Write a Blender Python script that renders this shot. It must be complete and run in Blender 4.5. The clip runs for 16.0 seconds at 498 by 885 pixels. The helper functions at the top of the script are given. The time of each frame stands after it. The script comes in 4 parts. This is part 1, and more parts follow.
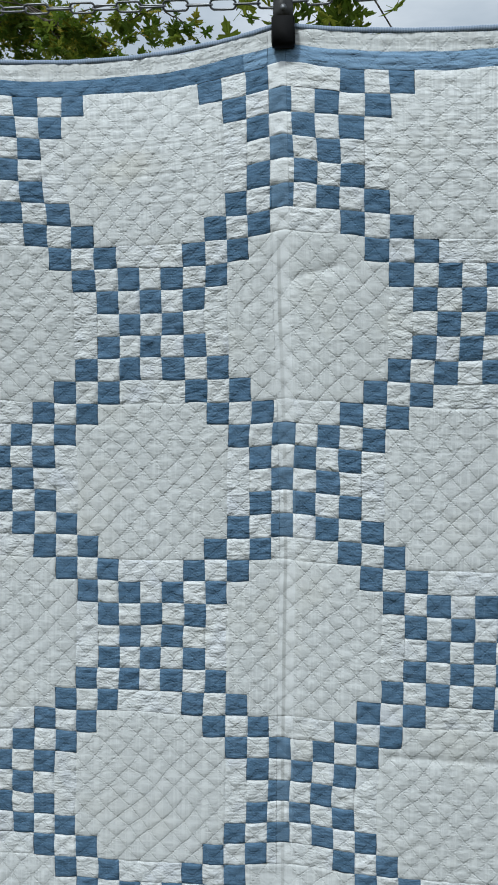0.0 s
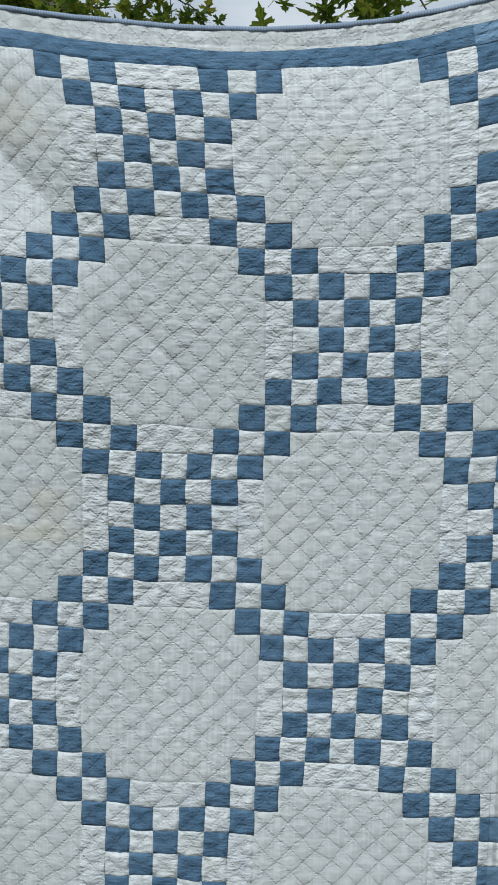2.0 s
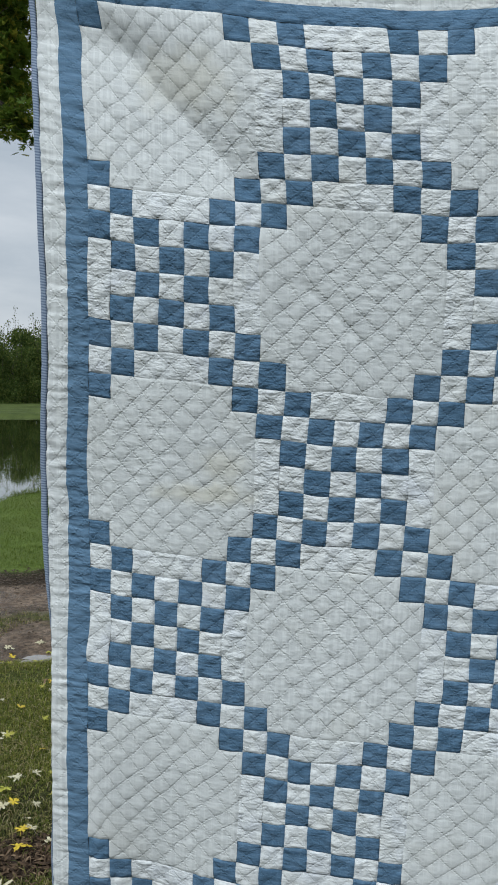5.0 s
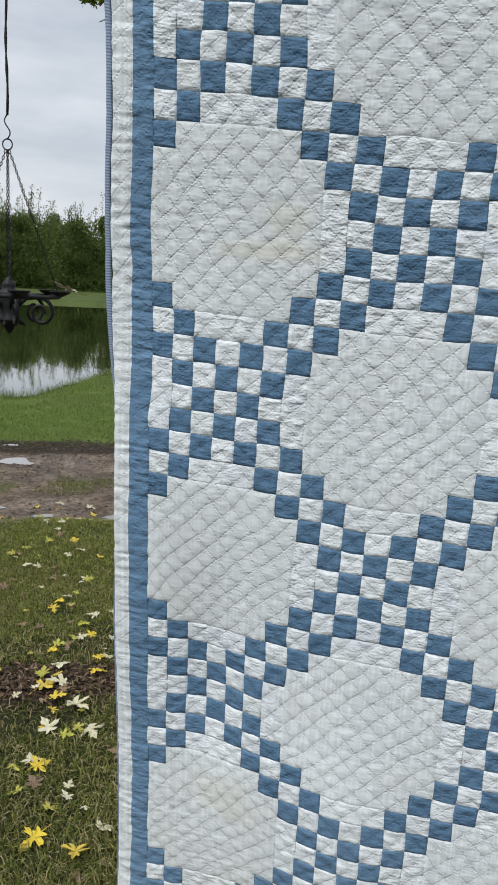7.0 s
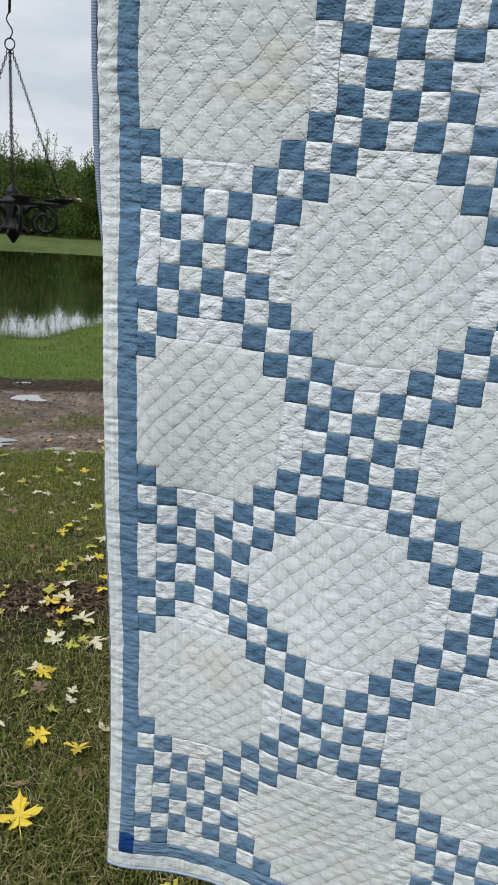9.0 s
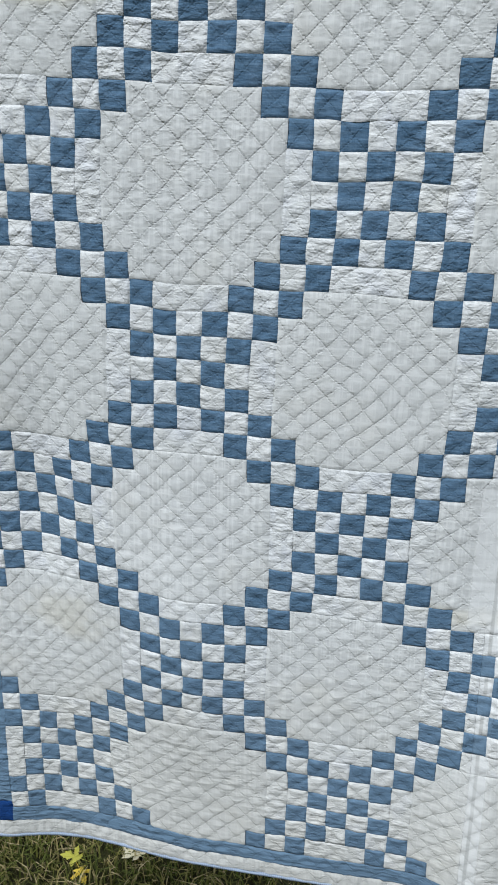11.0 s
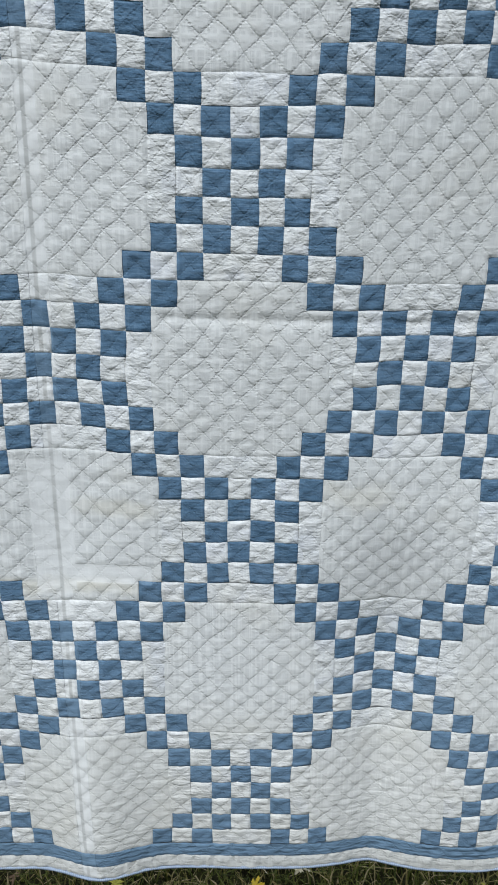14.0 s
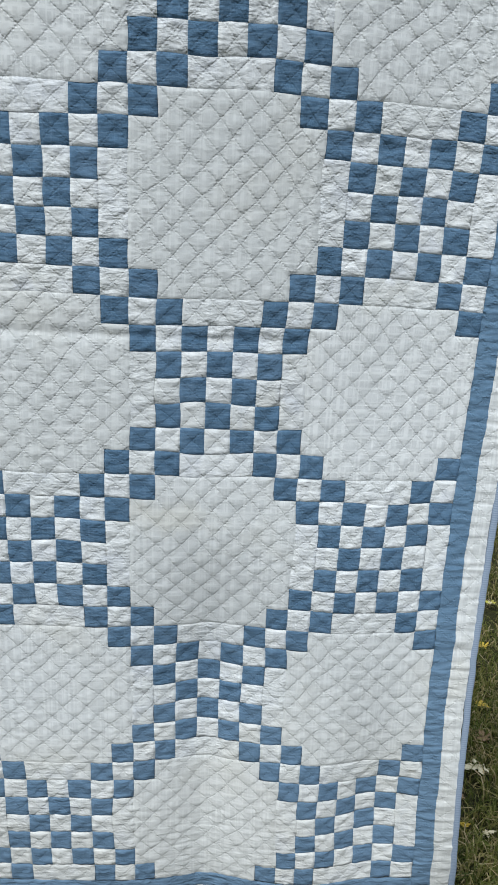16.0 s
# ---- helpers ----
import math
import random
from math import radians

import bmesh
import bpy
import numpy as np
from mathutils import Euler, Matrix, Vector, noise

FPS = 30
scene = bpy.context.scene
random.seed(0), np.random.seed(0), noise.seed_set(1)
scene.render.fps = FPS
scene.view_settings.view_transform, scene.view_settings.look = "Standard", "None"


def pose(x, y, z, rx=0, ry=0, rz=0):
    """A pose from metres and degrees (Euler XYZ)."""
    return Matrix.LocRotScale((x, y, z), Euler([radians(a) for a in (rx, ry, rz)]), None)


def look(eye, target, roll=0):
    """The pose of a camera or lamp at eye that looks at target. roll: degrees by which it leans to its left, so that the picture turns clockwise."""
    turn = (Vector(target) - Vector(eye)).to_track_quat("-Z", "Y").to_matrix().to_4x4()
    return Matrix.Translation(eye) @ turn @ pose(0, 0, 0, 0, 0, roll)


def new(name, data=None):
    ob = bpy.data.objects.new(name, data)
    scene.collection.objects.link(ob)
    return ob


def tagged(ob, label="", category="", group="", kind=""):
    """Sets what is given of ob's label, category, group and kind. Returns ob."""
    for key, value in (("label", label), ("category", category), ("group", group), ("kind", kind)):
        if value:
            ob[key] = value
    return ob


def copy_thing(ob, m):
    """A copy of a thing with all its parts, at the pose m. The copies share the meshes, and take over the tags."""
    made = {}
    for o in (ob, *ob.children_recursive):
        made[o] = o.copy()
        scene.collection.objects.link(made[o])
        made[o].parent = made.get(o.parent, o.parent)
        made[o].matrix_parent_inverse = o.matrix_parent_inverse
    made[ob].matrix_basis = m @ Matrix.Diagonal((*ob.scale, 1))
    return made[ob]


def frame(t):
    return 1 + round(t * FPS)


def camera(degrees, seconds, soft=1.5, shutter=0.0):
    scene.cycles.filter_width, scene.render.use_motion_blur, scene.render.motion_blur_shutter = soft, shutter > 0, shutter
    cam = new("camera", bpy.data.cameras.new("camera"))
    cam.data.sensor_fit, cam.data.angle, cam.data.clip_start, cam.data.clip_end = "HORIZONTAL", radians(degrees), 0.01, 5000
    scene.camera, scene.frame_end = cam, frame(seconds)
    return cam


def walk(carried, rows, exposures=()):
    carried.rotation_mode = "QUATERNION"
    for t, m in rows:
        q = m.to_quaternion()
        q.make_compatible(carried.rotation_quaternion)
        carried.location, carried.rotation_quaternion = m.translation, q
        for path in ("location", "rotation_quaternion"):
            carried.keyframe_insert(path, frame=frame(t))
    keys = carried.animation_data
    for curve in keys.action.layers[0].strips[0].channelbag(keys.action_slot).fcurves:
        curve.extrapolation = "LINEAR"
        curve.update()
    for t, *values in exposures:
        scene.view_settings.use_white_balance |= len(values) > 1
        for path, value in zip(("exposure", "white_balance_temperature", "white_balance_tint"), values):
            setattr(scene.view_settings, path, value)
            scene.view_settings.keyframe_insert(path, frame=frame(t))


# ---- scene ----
# ---------------------------------------------------------------- camera
cam = camera(35.772, 16.0, soft=1.8)

# seconds, eye x y z, heading, pitch, lean (degrees)
PATH = [
    (0.0, 0.0260, -1.2068, 1.7031, -4.928, -0.566, -0.471),
    (0.5, -0.0242, -1.1542, 1.7276, -5.525, -1.285, -0.282),
    (1.0, -0.1029, -1.0634, 1.7344, -5.032, -0.924, 0.000),
    (1.5, -0.2098, -1.0306, 1.7388, -4.182, -0.703, 0.187),
    (2.0, -0.3295, -1.0479, 1.7595, -3.274, -0.962, 0.075),
    (2.5, -0.4108, -1.0528, 1.7651, -2.203, -0.926, -0.018),
    (3.0, -0.4436, -1.0525, 1.7661, -1.401, -0.310, 0.023),
    (3.5, -0.4507, -1.0544, 1.7871, -2.423, -0.067, 0.408),
    (4.0, -0.4652, -1.0626, 1.7823, -4.113, -0.188, 0.689),
    (4.5, -0.4632, -1.0769, 1.7863, -6.573, -1.559, 1.177),
    (5.0, -0.4690, -1.0729, 1.7661, -8.683, -3.873, 1.546),
    (5.2, -0.4720, -1.0791, 1.7371, -9.440, -4.742, 1.842),
    (7.3, -0.4141, -1.0611, 1.5534, -15.324, -12.809, 2.697),
    (7.5, -0.4027, -1.0595, 1.5453, -15.818, -13.536, 2.482),
    (8.0, -0.3995, -1.0628, 1.5026, -16.162, -14.674, 3.037),
    (8.2, -0.4015, -1.0707, 1.4859, -16.073, -15.003, 3.381),
    (10.3, -0.3185, -1.0607, 1.3389, -11.666, -15.040, 2.205),
    (10.5, -0.3111, -1.0495, 1.3336, -10.267, -15.155, 1.873),
    (11.0, -0.2291, -1.0253, 1.3320, -10.035, -16.120, 0.988),
    (11.5, -0.1446, -1.0281, 1.3163, -9.258, -16.439, 0.020),
    (12.0, -0.0418, -1.0204, 1.3081, -8.236, -17.092, -0.707),
    (12.5, 0.0557, -1.0124, 1.3088, -6.726, -17.784, -1.284),
    (13.0, 0.1587, -1.0099, 1.3010, -4.521, -17.384, -1.269),
    (13.5, 0.2145, -1.0056, 1.2999, -1.255, -17.189, -0.921),
    (14.0, 0.2243, -1.0223, 1.3127, 2.090, -16.785, -0.343),
    (14.5, 0.2453, -1.0887, 1.3350, 4.813, -16.103, 0.122),
    (15.0, 0.2925, -1.1551, 1.3425, 5.950, -15.262, 0.415),
    (15.5, 0.3634, -1.1347, 1.3352, 5.588, -14.849, 0.741),
    (16.0, 0.4862, -1.0054, 1.2941, 3.736, -14.881, 1.273),
]


def eye_pose(x, y, z, heading, pitch, lean):
    h, p = radians(heading), radians(pitch)
    way = Vector((math.sin(h) * math.cos(p), math.cos(h) * math.cos(p), math.sin(p)))
    eye = Vector((x, y, z))
    return look(eye, eye + way, lean)


walk(cam, [(row[0], eye_pose(*row[1:])) for row in PATH], exposures=[(0.0, -0.19, 6400, 11), (4.5, -0.30, 6400, 11), (5.1, -0.22, 6420, 12), (7.5, 0.0, 6600, 15), (10.5, -0.04, 6510, 15), (14.0, -0.07, 6510, 15), (16.0, -0.01, 6500, 14)])

# ---------------------------------------------------------------- light: a bright overcast sky
world = bpy.data.worlds.new("overcast_sky")
scene.world = world
world.use_nodes = True
wn = world.node_tree.nodes
wl = world.node_tree.links
wn.clear()
w_out = wn.new("ShaderNodeOutputWorld")
w_bg = wn.new("ShaderNodeBackground")
w_sky = wn.new("ShaderNodeTexSky")
w_sky.sky_type = "NISHITA"
w_sky.sun_disc = False
w_sky.sun_elevation = radians(48)
w_sky.sun_rotation = radians(-65)
w_sky.air_density, w_sky.dust_density = 1.0, 3.0
w_tc = wn.new("ShaderNodeTexCoord")
w_map = wn.new("ShaderNodeMapping")
w_map.inputs["Scale"].default_value = (1.4, 1.4, 5.0)
w_noise = wn.new("ShaderNodeTexNoise")
w_noise.inputs["Scale"].default_value = 2.2
w_noise.inputs["Detail"].default_value = 6.0
w_noise.inputs["Roughness"].default_value = 0.55
w_ramp = wn.new("ShaderNodeValToRGB")
w_ramp.color_ramp.elements[0].position = 0.3
w_ramp.color_ramp.elements[0].color = (4.5, 5.4, 6.15, 1)
w_ramp.color_ramp.elements[1].position = 0.66
w_ramp.color_ramp.elements[1].color = (7.8, 8.5, 8.95, 1)
w_mix = wn.new("ShaderNodeMix")
w_mix.data_type = "RGBA"
w_mix.inputs[0].default_value = 0.9
wl.new(w_tc.outputs["Generated"], w_map.inputs["Vector"])
wl.new(w_map.outputs["Vector"], w_noise.inputs["Vector"])
wl.new(w_noise.outputs["Fac"], w_ramp.inputs["Fac"])
wl.new(w_sky.outputs["Color"], w_mix.inputs[6])
wl.new(w_ramp.outputs["Color"], w_mix.inputs[7])
# an overcast sky is brighter overhead than at the horizon
w_sep = wn.new("ShaderNodeSeparateXYZ")
w_up = wn.new("ShaderNodeMapRange")
w_up.inputs[1].default_value, w_up.inputs[2].default_value = 0.35, 1.0
w_up.inputs[3].default_value, w_up.inputs[4].default_value = 1.0, 1.7
w_lift = wn.new("ShaderNodeVectorMath")
w_lift.operation = "SCALE"
wl.new(w_tc.outputs["Generated"], w_sep.inputs[0])
wl.new(w_sep.outputs[2], w_up.inputs[0])
wl.new(w_mix.outputs[2], w_lift.inputs[0])
wl.new(w_up.outputs[0], w_lift.inputs["Scale"])
wl.new(w_lift.outputs[0], w_bg.inputs["Color"])
w_bg.inputs["Strength"].default_value = 0.1
wl.new(w_bg.outputs["Background"], w_out.inputs["Surface"])

sun_data = bpy.data.lights.new("sun", "SUN")
sun_data.energy = 2.5
sun_data.angle = radians(12)
sun_data.color = (0.93, 1.0, 0.98)
sun = new("sun", sun_data)
sun.matrix_world = look((-2.8, -4.6, 9.0), (0, 0, 1.0))


# ---------------------------------------------------------------- materials
class Nodes:
    """A small builder for node materials."""

    def __init__(self, name, rough=0.8, metal=0.0, spec=0.3):
        self.mat = bpy.data.materials.new(name)
        self.mat.use_nodes = True
        self.nodes, self.links = self.mat.node_tree.nodes, self.mat.node_tree.links
        self.bsdf = self.nodes["Principled BSDF"]
        self.bsdf.inputs["Roughness"].default_value = rough
        self.bsdf.inputs["Metallic"].default_value = metal
        self.bsdf.inputs["Specular IOR Level"].default_value = spec
        self.height = None

    def put(self, value, socket):
        if isinstance(value, (int, float)):
            socket.default_value = value
        elif isinstance(value, tuple):
            socket.default_value = (*value, 1)[:len(socket.default_value)]
        else:
            self.links.new(value, socket)

    def coords(self, kind="Object", scale=(1, 1, 1)):
        tc, mp = self.nodes.new("ShaderNodeTexCoord"), self.nodes.new("ShaderNodeMapping")
        mp.inputs["Scale"].default_value = scale
        self.links.new(tc.outputs[kind], mp.inputs["Vector"])
        return mp.outputs["Vector"]

    def place(self, scale=(1, 1, 1)):
        g, mp = self.nodes.new("ShaderNodeNewGeometry"), self.nodes.new("ShaderNodeMapping")
        mp.inputs["Scale"].default_value = scale
        self.links.new(g.outputs["Position"], mp.inputs["Vector"])
        return mp.outputs["Vector"]

    def noise(self, vec, scale, detail=3.0, rough=0.55):
        n = self.nodes.new("ShaderNodeTexNoise")
        self.links.new(vec, n.inputs["Vector"])
        n.inputs["Scale"].default_value = scale
        n.inputs["Detail"].default_value = detail
        n.inputs["Roughness"].default_value = rough
        return n.outputs["Fac"]

    def math(self, op, a, b=0.0, c=0.0):
        n = self.nodes.new("ShaderNodeMath")
        n.operation = op
        for v, s in zip((a, b, c), n.inputs):
            self.put(v, s)
        return n.outputs[0]

    def fade(self, v, lo, hi, a=0.0, b=1.0):
        n = self.nodes.new("ShaderNodeMapRange")
        n.interpolation_type = "SMOOTHSTEP"
        self.put(v, n.inputs[0])
        for s, x in zip(list(n.inputs)[1:5], (lo, hi, a, b)):
            s.default_value = x
        return n.outputs[0]

    def mix(self, fac, a, b, how="MIX"):
        n = self.nodes.new("ShaderNodeMix")
        n.data_type, n.blend_type = "RGBA", how
        self.put(fac, n.inputs[0])
        self.put(a, n.inputs[6])
        self.put(b, n.inputs[7])
        return n.outputs[2]

    def chance(self):
        return self.nodes.new("ShaderNodeObjectInfo").outputs["Random"]

    def island(self):
        return self.nodes.new("ShaderNodeNewGeometry").outputs["Random Per Island"]

    def split(self, vec):
        n = self.nodes.new("ShaderNodeSeparateXYZ")
        self.links.new(vec, n.inputs[0])
        return n.outputs

    def bump(self, h, strength, distance):
        n = self.nodes.new("ShaderNodeBump")
        n.inputs["Strength"].default_value = strength
        n.inputs["Distance"].default_value = distance
        self.links.new(h, n.inputs["Height"])
        if self.height is not None:
            self.links.new(self.height, n.inputs["Normal"])
        self.height = n.outputs[0]
        self.links.new(self.height, self.bsdf.inputs["Normal"])
        return self

    def colour(self, value):
        self.put(value, self.bsdf.inputs["Base Color"])
        return self

    def rough(self, value):
        self.put(value, self.bsdf.inputs["Roughness"])
        return self


FURROW = 0.0009   # relief of the quilting lines, in metres


def cloth_material(name, tone, tone_b, kind="plain", streak=0.4):
    """Old cotton, quilted by hand; its UV runs in patch widths, one unit a patch. kind: plain, pieced, blue or deep."""
    blue = kind in ("blue", "border")
    m = Nodes(name, rough=0.92, spec=0.12)
    uv = m.coords("UV")
    x, y, _ = m.split(uv)
    weave = m.noise(m.coords("UV", (26, 9, 1)), 1.0, 2.0)
    slub_v = m.noise(m.coords("UV", (6.5, 0.14, 1)), 1.0, 2.0)
    slub_h = m.noise(m.coords("UV", (0.14, 6.5, 1)), 1.0, 2.0)
    blotch = m.noise(uv, 0.23, 4.0)
    col = m.mix(m.fade(weave, 0.35, 0.68), tone, tone_b)
    if blue:
        col = m.mix(m.math("MULTIPLY", m.chance(), 0.5), col, (0.125, 0.22, 0.335))
        col = m.mix(m.fade(slub_h, 0.48, 0.66, 0.0, streak), col, (0.048, 0.108, 0.19))
        col = m.mix(m.fade(slub_v, 0.52, 0.66, 0.0, 0.3), col, (0.15, 0.25, 0.37))
        thread = m.noise(m.coords("UV", (0.9, 24.0, 1)), 1.0, 2.0)
        col = m.mix(m.fade(thread, 0.5, 0.64, 0.0, 0.35), col, (0.20, 0.31, 0.44))
        washed = m.math("ADD", y, m.math("MULTIPLY", m.math("SUBTRACT", blotch, 0.5), 22.0))
        col = m.mix(m.fade(washed, 38.0, 52.0, 0.0, 0.45), col, (0.19, 0.29, 0.40))
        worn = m.noise(m.coords("UV", (3, 3, 1)), 1.3, 5.0, 0.7)
        col = m.mix(m.fade(worn, 0.54, 0.78, 0.0, 0.35), col, (0.21, 0.30, 0.41))
        faded = m.noise(uv, 0.6, 3.0)
        col = m.mix(m.fade(faded, 0.55, 0.72, 0.0, 0.35), col, (0.17, 0.27, 0.39))
    elif kind != "deep":
        lines = m.math("MAXIMUM", m.fade(slub_v, 0.47, 0.57), m.fade(slub_h, 0.51, 0.60))
        col = m.mix(m.math("MULTIPLY", lines, 0.55), col, (0.885, 0.90, 0.895))
        col = m.mix(m.math("MULTIPLY", m.chance(), 0.4), col, (0.66, 0.675, 0.66))
        col = m.mix(m.fade(blotch, 0.52, 0.72, 0.0, 0.4), col, (0.70, 0.69, 0.64))
        if kind == "pieced":
            # blue dye has bled a little into the small white pieces
            bled = m.noise(uv, 0.55, 3.0)
            col = m.mix(m.fade(bled, 0.50, 0.72, 0.0, 0.35), col, (0.63, 0.67, 0.77))
        aged = m.math("ADD", y, m.math("MULTIPLY", m.math("SUBTRACT", blotch, 0.5), 18.0))
        col = m.mix(m.fade(aged, 42.0, 53.0, 0.0, 0.35), col, (0.72, 0.70, 0.635))
        # age stains; the third is a beige tint across the corner crease
        spots = m.noise(uv, 0.9, 3.0)
        for cx, cy, rx, ry, depth in ((4.9, 18.4, 2.4, 0.5, 0.55), (5.6, 17.2, 1.2, 0.9, 0.45), (4.4, 2.6, 2.4, 1.5, 0.4), (16.7, 3.5, 1.6, 1.0, 0.3), (36.5, 36.8, 2.5, 0.9, 0.3),
                                      (26.5, 37.5, 2.6, 0.6, 0.35), (4.0, 44.0, 2.5, 1.4, 0.4), (24.0, 41.2, 4.5, 0.5, 0.45)):
            dx = m.math("DIVIDE", m.math("SUBTRACT", x, cx), rx)
            dy = m.math("DIVIDE", m.math("SUBTRACT", y, cy), ry)
            d = m.math("SQRT", m.math("ADD", m.math("MULTIPLY", dx, dx), m.math("MULTIPLY", dy, dy)))
            d = m.math("ADD", d, m.math("MULTIPLY", m.math("SUBTRACT", spots, 0.5), 1.6))
            col = m.mix(m.fade(d, 0.2, 1.2, depth, 0.0), col, (0.66, 0.62, 0.50))
    # pale band by the fold: light through thin cloth, put into the colour
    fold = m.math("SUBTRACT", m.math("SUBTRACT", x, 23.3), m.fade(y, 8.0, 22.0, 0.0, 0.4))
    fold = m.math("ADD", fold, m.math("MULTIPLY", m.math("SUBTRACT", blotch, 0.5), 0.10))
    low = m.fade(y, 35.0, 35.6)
    glow_and_patch = m.math("MULTIPLY", m.fade(fold, -0.32, -0.24), m.fade(fold, 0.42, 0.55, 1.0, 0.0))
    # a smoother, paler panel lower down, and its foot
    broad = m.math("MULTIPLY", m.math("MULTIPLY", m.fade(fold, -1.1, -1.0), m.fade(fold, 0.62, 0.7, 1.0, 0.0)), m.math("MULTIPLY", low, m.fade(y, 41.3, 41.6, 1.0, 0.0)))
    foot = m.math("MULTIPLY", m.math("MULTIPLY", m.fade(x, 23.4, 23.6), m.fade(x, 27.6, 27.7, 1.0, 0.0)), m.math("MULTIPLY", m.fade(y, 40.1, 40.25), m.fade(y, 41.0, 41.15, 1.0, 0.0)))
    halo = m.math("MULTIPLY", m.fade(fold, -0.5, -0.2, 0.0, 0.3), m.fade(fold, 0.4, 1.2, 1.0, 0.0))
    glow_and_patch = m.math("MAXIMUM", m.math("MAXIMUM", glow_and_patch, halo), m.math("MAXIMUM", broad, foot))
    glow_and_patch = m.math("MULTIPLY", glow_and_patch, m.fade(m.noise(uv, 0.35, 2.0), 0.36, 0.6, 0.75, 1.0))
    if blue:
        col = m.mix(m.math("MULTIPLY", glow_and_patch, 0.25), col, (0.30, 0.43, 0.56))
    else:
        col = m.mix(m.math("MULTIPLY", glow_and_patch, 0.7), col, (0.875, 0.89, 0.89))
        # a narrow grey line along the fold itself
        grey_line = m.math("MULTIPLY", m.fade(m.math("ABSOLUTE", fold), 0.045, 0.11, 1.0, 0.0), m.fade(blotch, 0.35, 0.65, 0.4, 0.8))
        col = m.mix(m.math("MULTIPLY", grey_line, m.fade(y, 6.0, 9.0)), col, (0.52, 0.53, 0.52))
    # quilting: narrow stitched furrows along two slanting families, small tucks drawn in by the thread
    sm = m.nodes.new("ShaderNodeUVMap")
    sm.uv_map = "stitching"
    sx, sy, _ = m.split(sm.outputs[0])
    rows = []
    for sign, weight in ((1.0, 1.0), (-1.0, 0.95)):
        s = m.math("ADD", sx, m.math("MULTIPLY", sy, sign))
        t = m.math("ADD", sx, m.math("MULTIPLY", sy, -sign))
        near = m.math("SUBTRACT", 0.5, m.math("PINGPONG", m.math("ADD", s, 0.5), 0.5))
        dash = m.fade(m.math("SINE", m.math("MULTIPLY", t, 34.0)), -0.4, 0.5, 0.15, 1.0)
        depth = m.fade(m.noise(sm.outputs[0], 0.35 + 0.02 * sign, 2.0), 0.35, 0.65, 0.6 * weight, weight)
        rows.append((near, dash, depth))
    valley = None
    for near, dash, depth in rows:
        wide = m.math("POWER", 2.718, m.math("MULTIPLY", near, -6.5))
        thin = m.math("MULTIPLY", m.fade(near, 0.01, 0.07, 0.5, 0.0), dash)
        k = m.math("MULTIPLY", m.math("ADD", m.math("MULTIPLY", wide, 0.5), thin), depth)
        valley = k if valley is None else m.math("MAXIMUM", valley, k)
    close = m.math("MINIMUM", rows[0][0], rows[1][0])
    tight = kind in ("pieced", "blue", "border")
    if kind in ("pieced", "blue"):
        seam = m.math("MINIMUM", m.math("PINGPONG", x, 0.5), m.math("PINGPONG", y, 0.5))
        close = m.math("MINIMUM", close, m.math("MULTIPLY", seam, 0.8))
    soft = m.noise(m.coords("UV", (1.8, 3.8, 1)), 1.0, 1.0, 0.4)
    teeth = m.noise(m.coords("UV", (5.2, 10.0, 1)), 1.0, 1.5, 0.5)
    tucks = m.math("ADD", m.math("MULTIPLY", soft, 0.8 if tight else 0.4), m.math("MULTIPLY", teeth, m.fade(close, 0.02, 0.3, 0.52 if tight else 0.48, 0.14 if tight else 0.06)))
    drag = m.noise(m.coords("UV", (0.42, 3.4, 1)), 1.0, 1.5, 0.45)
    pull = m.math("ADD", m.math("MULTIPLY", m.fade(y, 2.0, 9.0, 0.7, 0.0), m.fade(x, 4.5, 8.5, 0.15, 1.0)), m.fade(y, 40.0, 54.0, 0.0, 0.75))
    if kind == "border":
        pull = m.math("ADD", pull, 0.5)
    tucks = m.math("ADD", tucks, m.math("MULTIPLY", drag, pull))
    ease = m.fade(m.noise(uv, 0.17, 3.0), 0.34, 0.62, 0.6, 1.15)
    ease = m.math("MULTIPLY", ease, m.math("MULTIPLY", m.fade(y, 16.0, 34.0, 1.1, 0.8), m.fade(m.math("ADD", x, y), 6.0, 12.0, 0.55, 1.0)))
    flat = m.fade(glow_and_patch, 0.4, 0.8, 1.0, 0.45)
    ease = m.math("MULTIPLY", ease, flat)
    valley = m.math("MULTIPLY", valley, flat)
    m.bump(m.math("MULTIPLY", tucks, ease), 1.0, {"pieced": 0.0038, "blue": 0.0034, "border": 0.0042}.get(kind, 0.0031))
    valley = m.math("MULTIPLY", valley, m.math("MULTIPLY", m.fade(y, 16.0, 38.0, 1.0, 0.8), m.fade(y, 1.0, 8.0, 0.7, 1.0)))
    m.bump(m.math("SUBTRACT", 1.0, valley), 0.8 if blue else 1.0, FURROW)
    m.bump(weave, 0.2, 0.0003)
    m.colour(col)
    return m.mat


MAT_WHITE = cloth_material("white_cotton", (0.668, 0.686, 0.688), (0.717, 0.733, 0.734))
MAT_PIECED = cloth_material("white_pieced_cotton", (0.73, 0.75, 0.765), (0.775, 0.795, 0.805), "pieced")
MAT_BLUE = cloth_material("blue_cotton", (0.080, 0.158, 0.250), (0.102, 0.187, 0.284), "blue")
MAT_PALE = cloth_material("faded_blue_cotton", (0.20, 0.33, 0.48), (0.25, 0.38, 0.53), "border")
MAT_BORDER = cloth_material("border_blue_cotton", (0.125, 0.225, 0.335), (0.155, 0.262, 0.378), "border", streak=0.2)
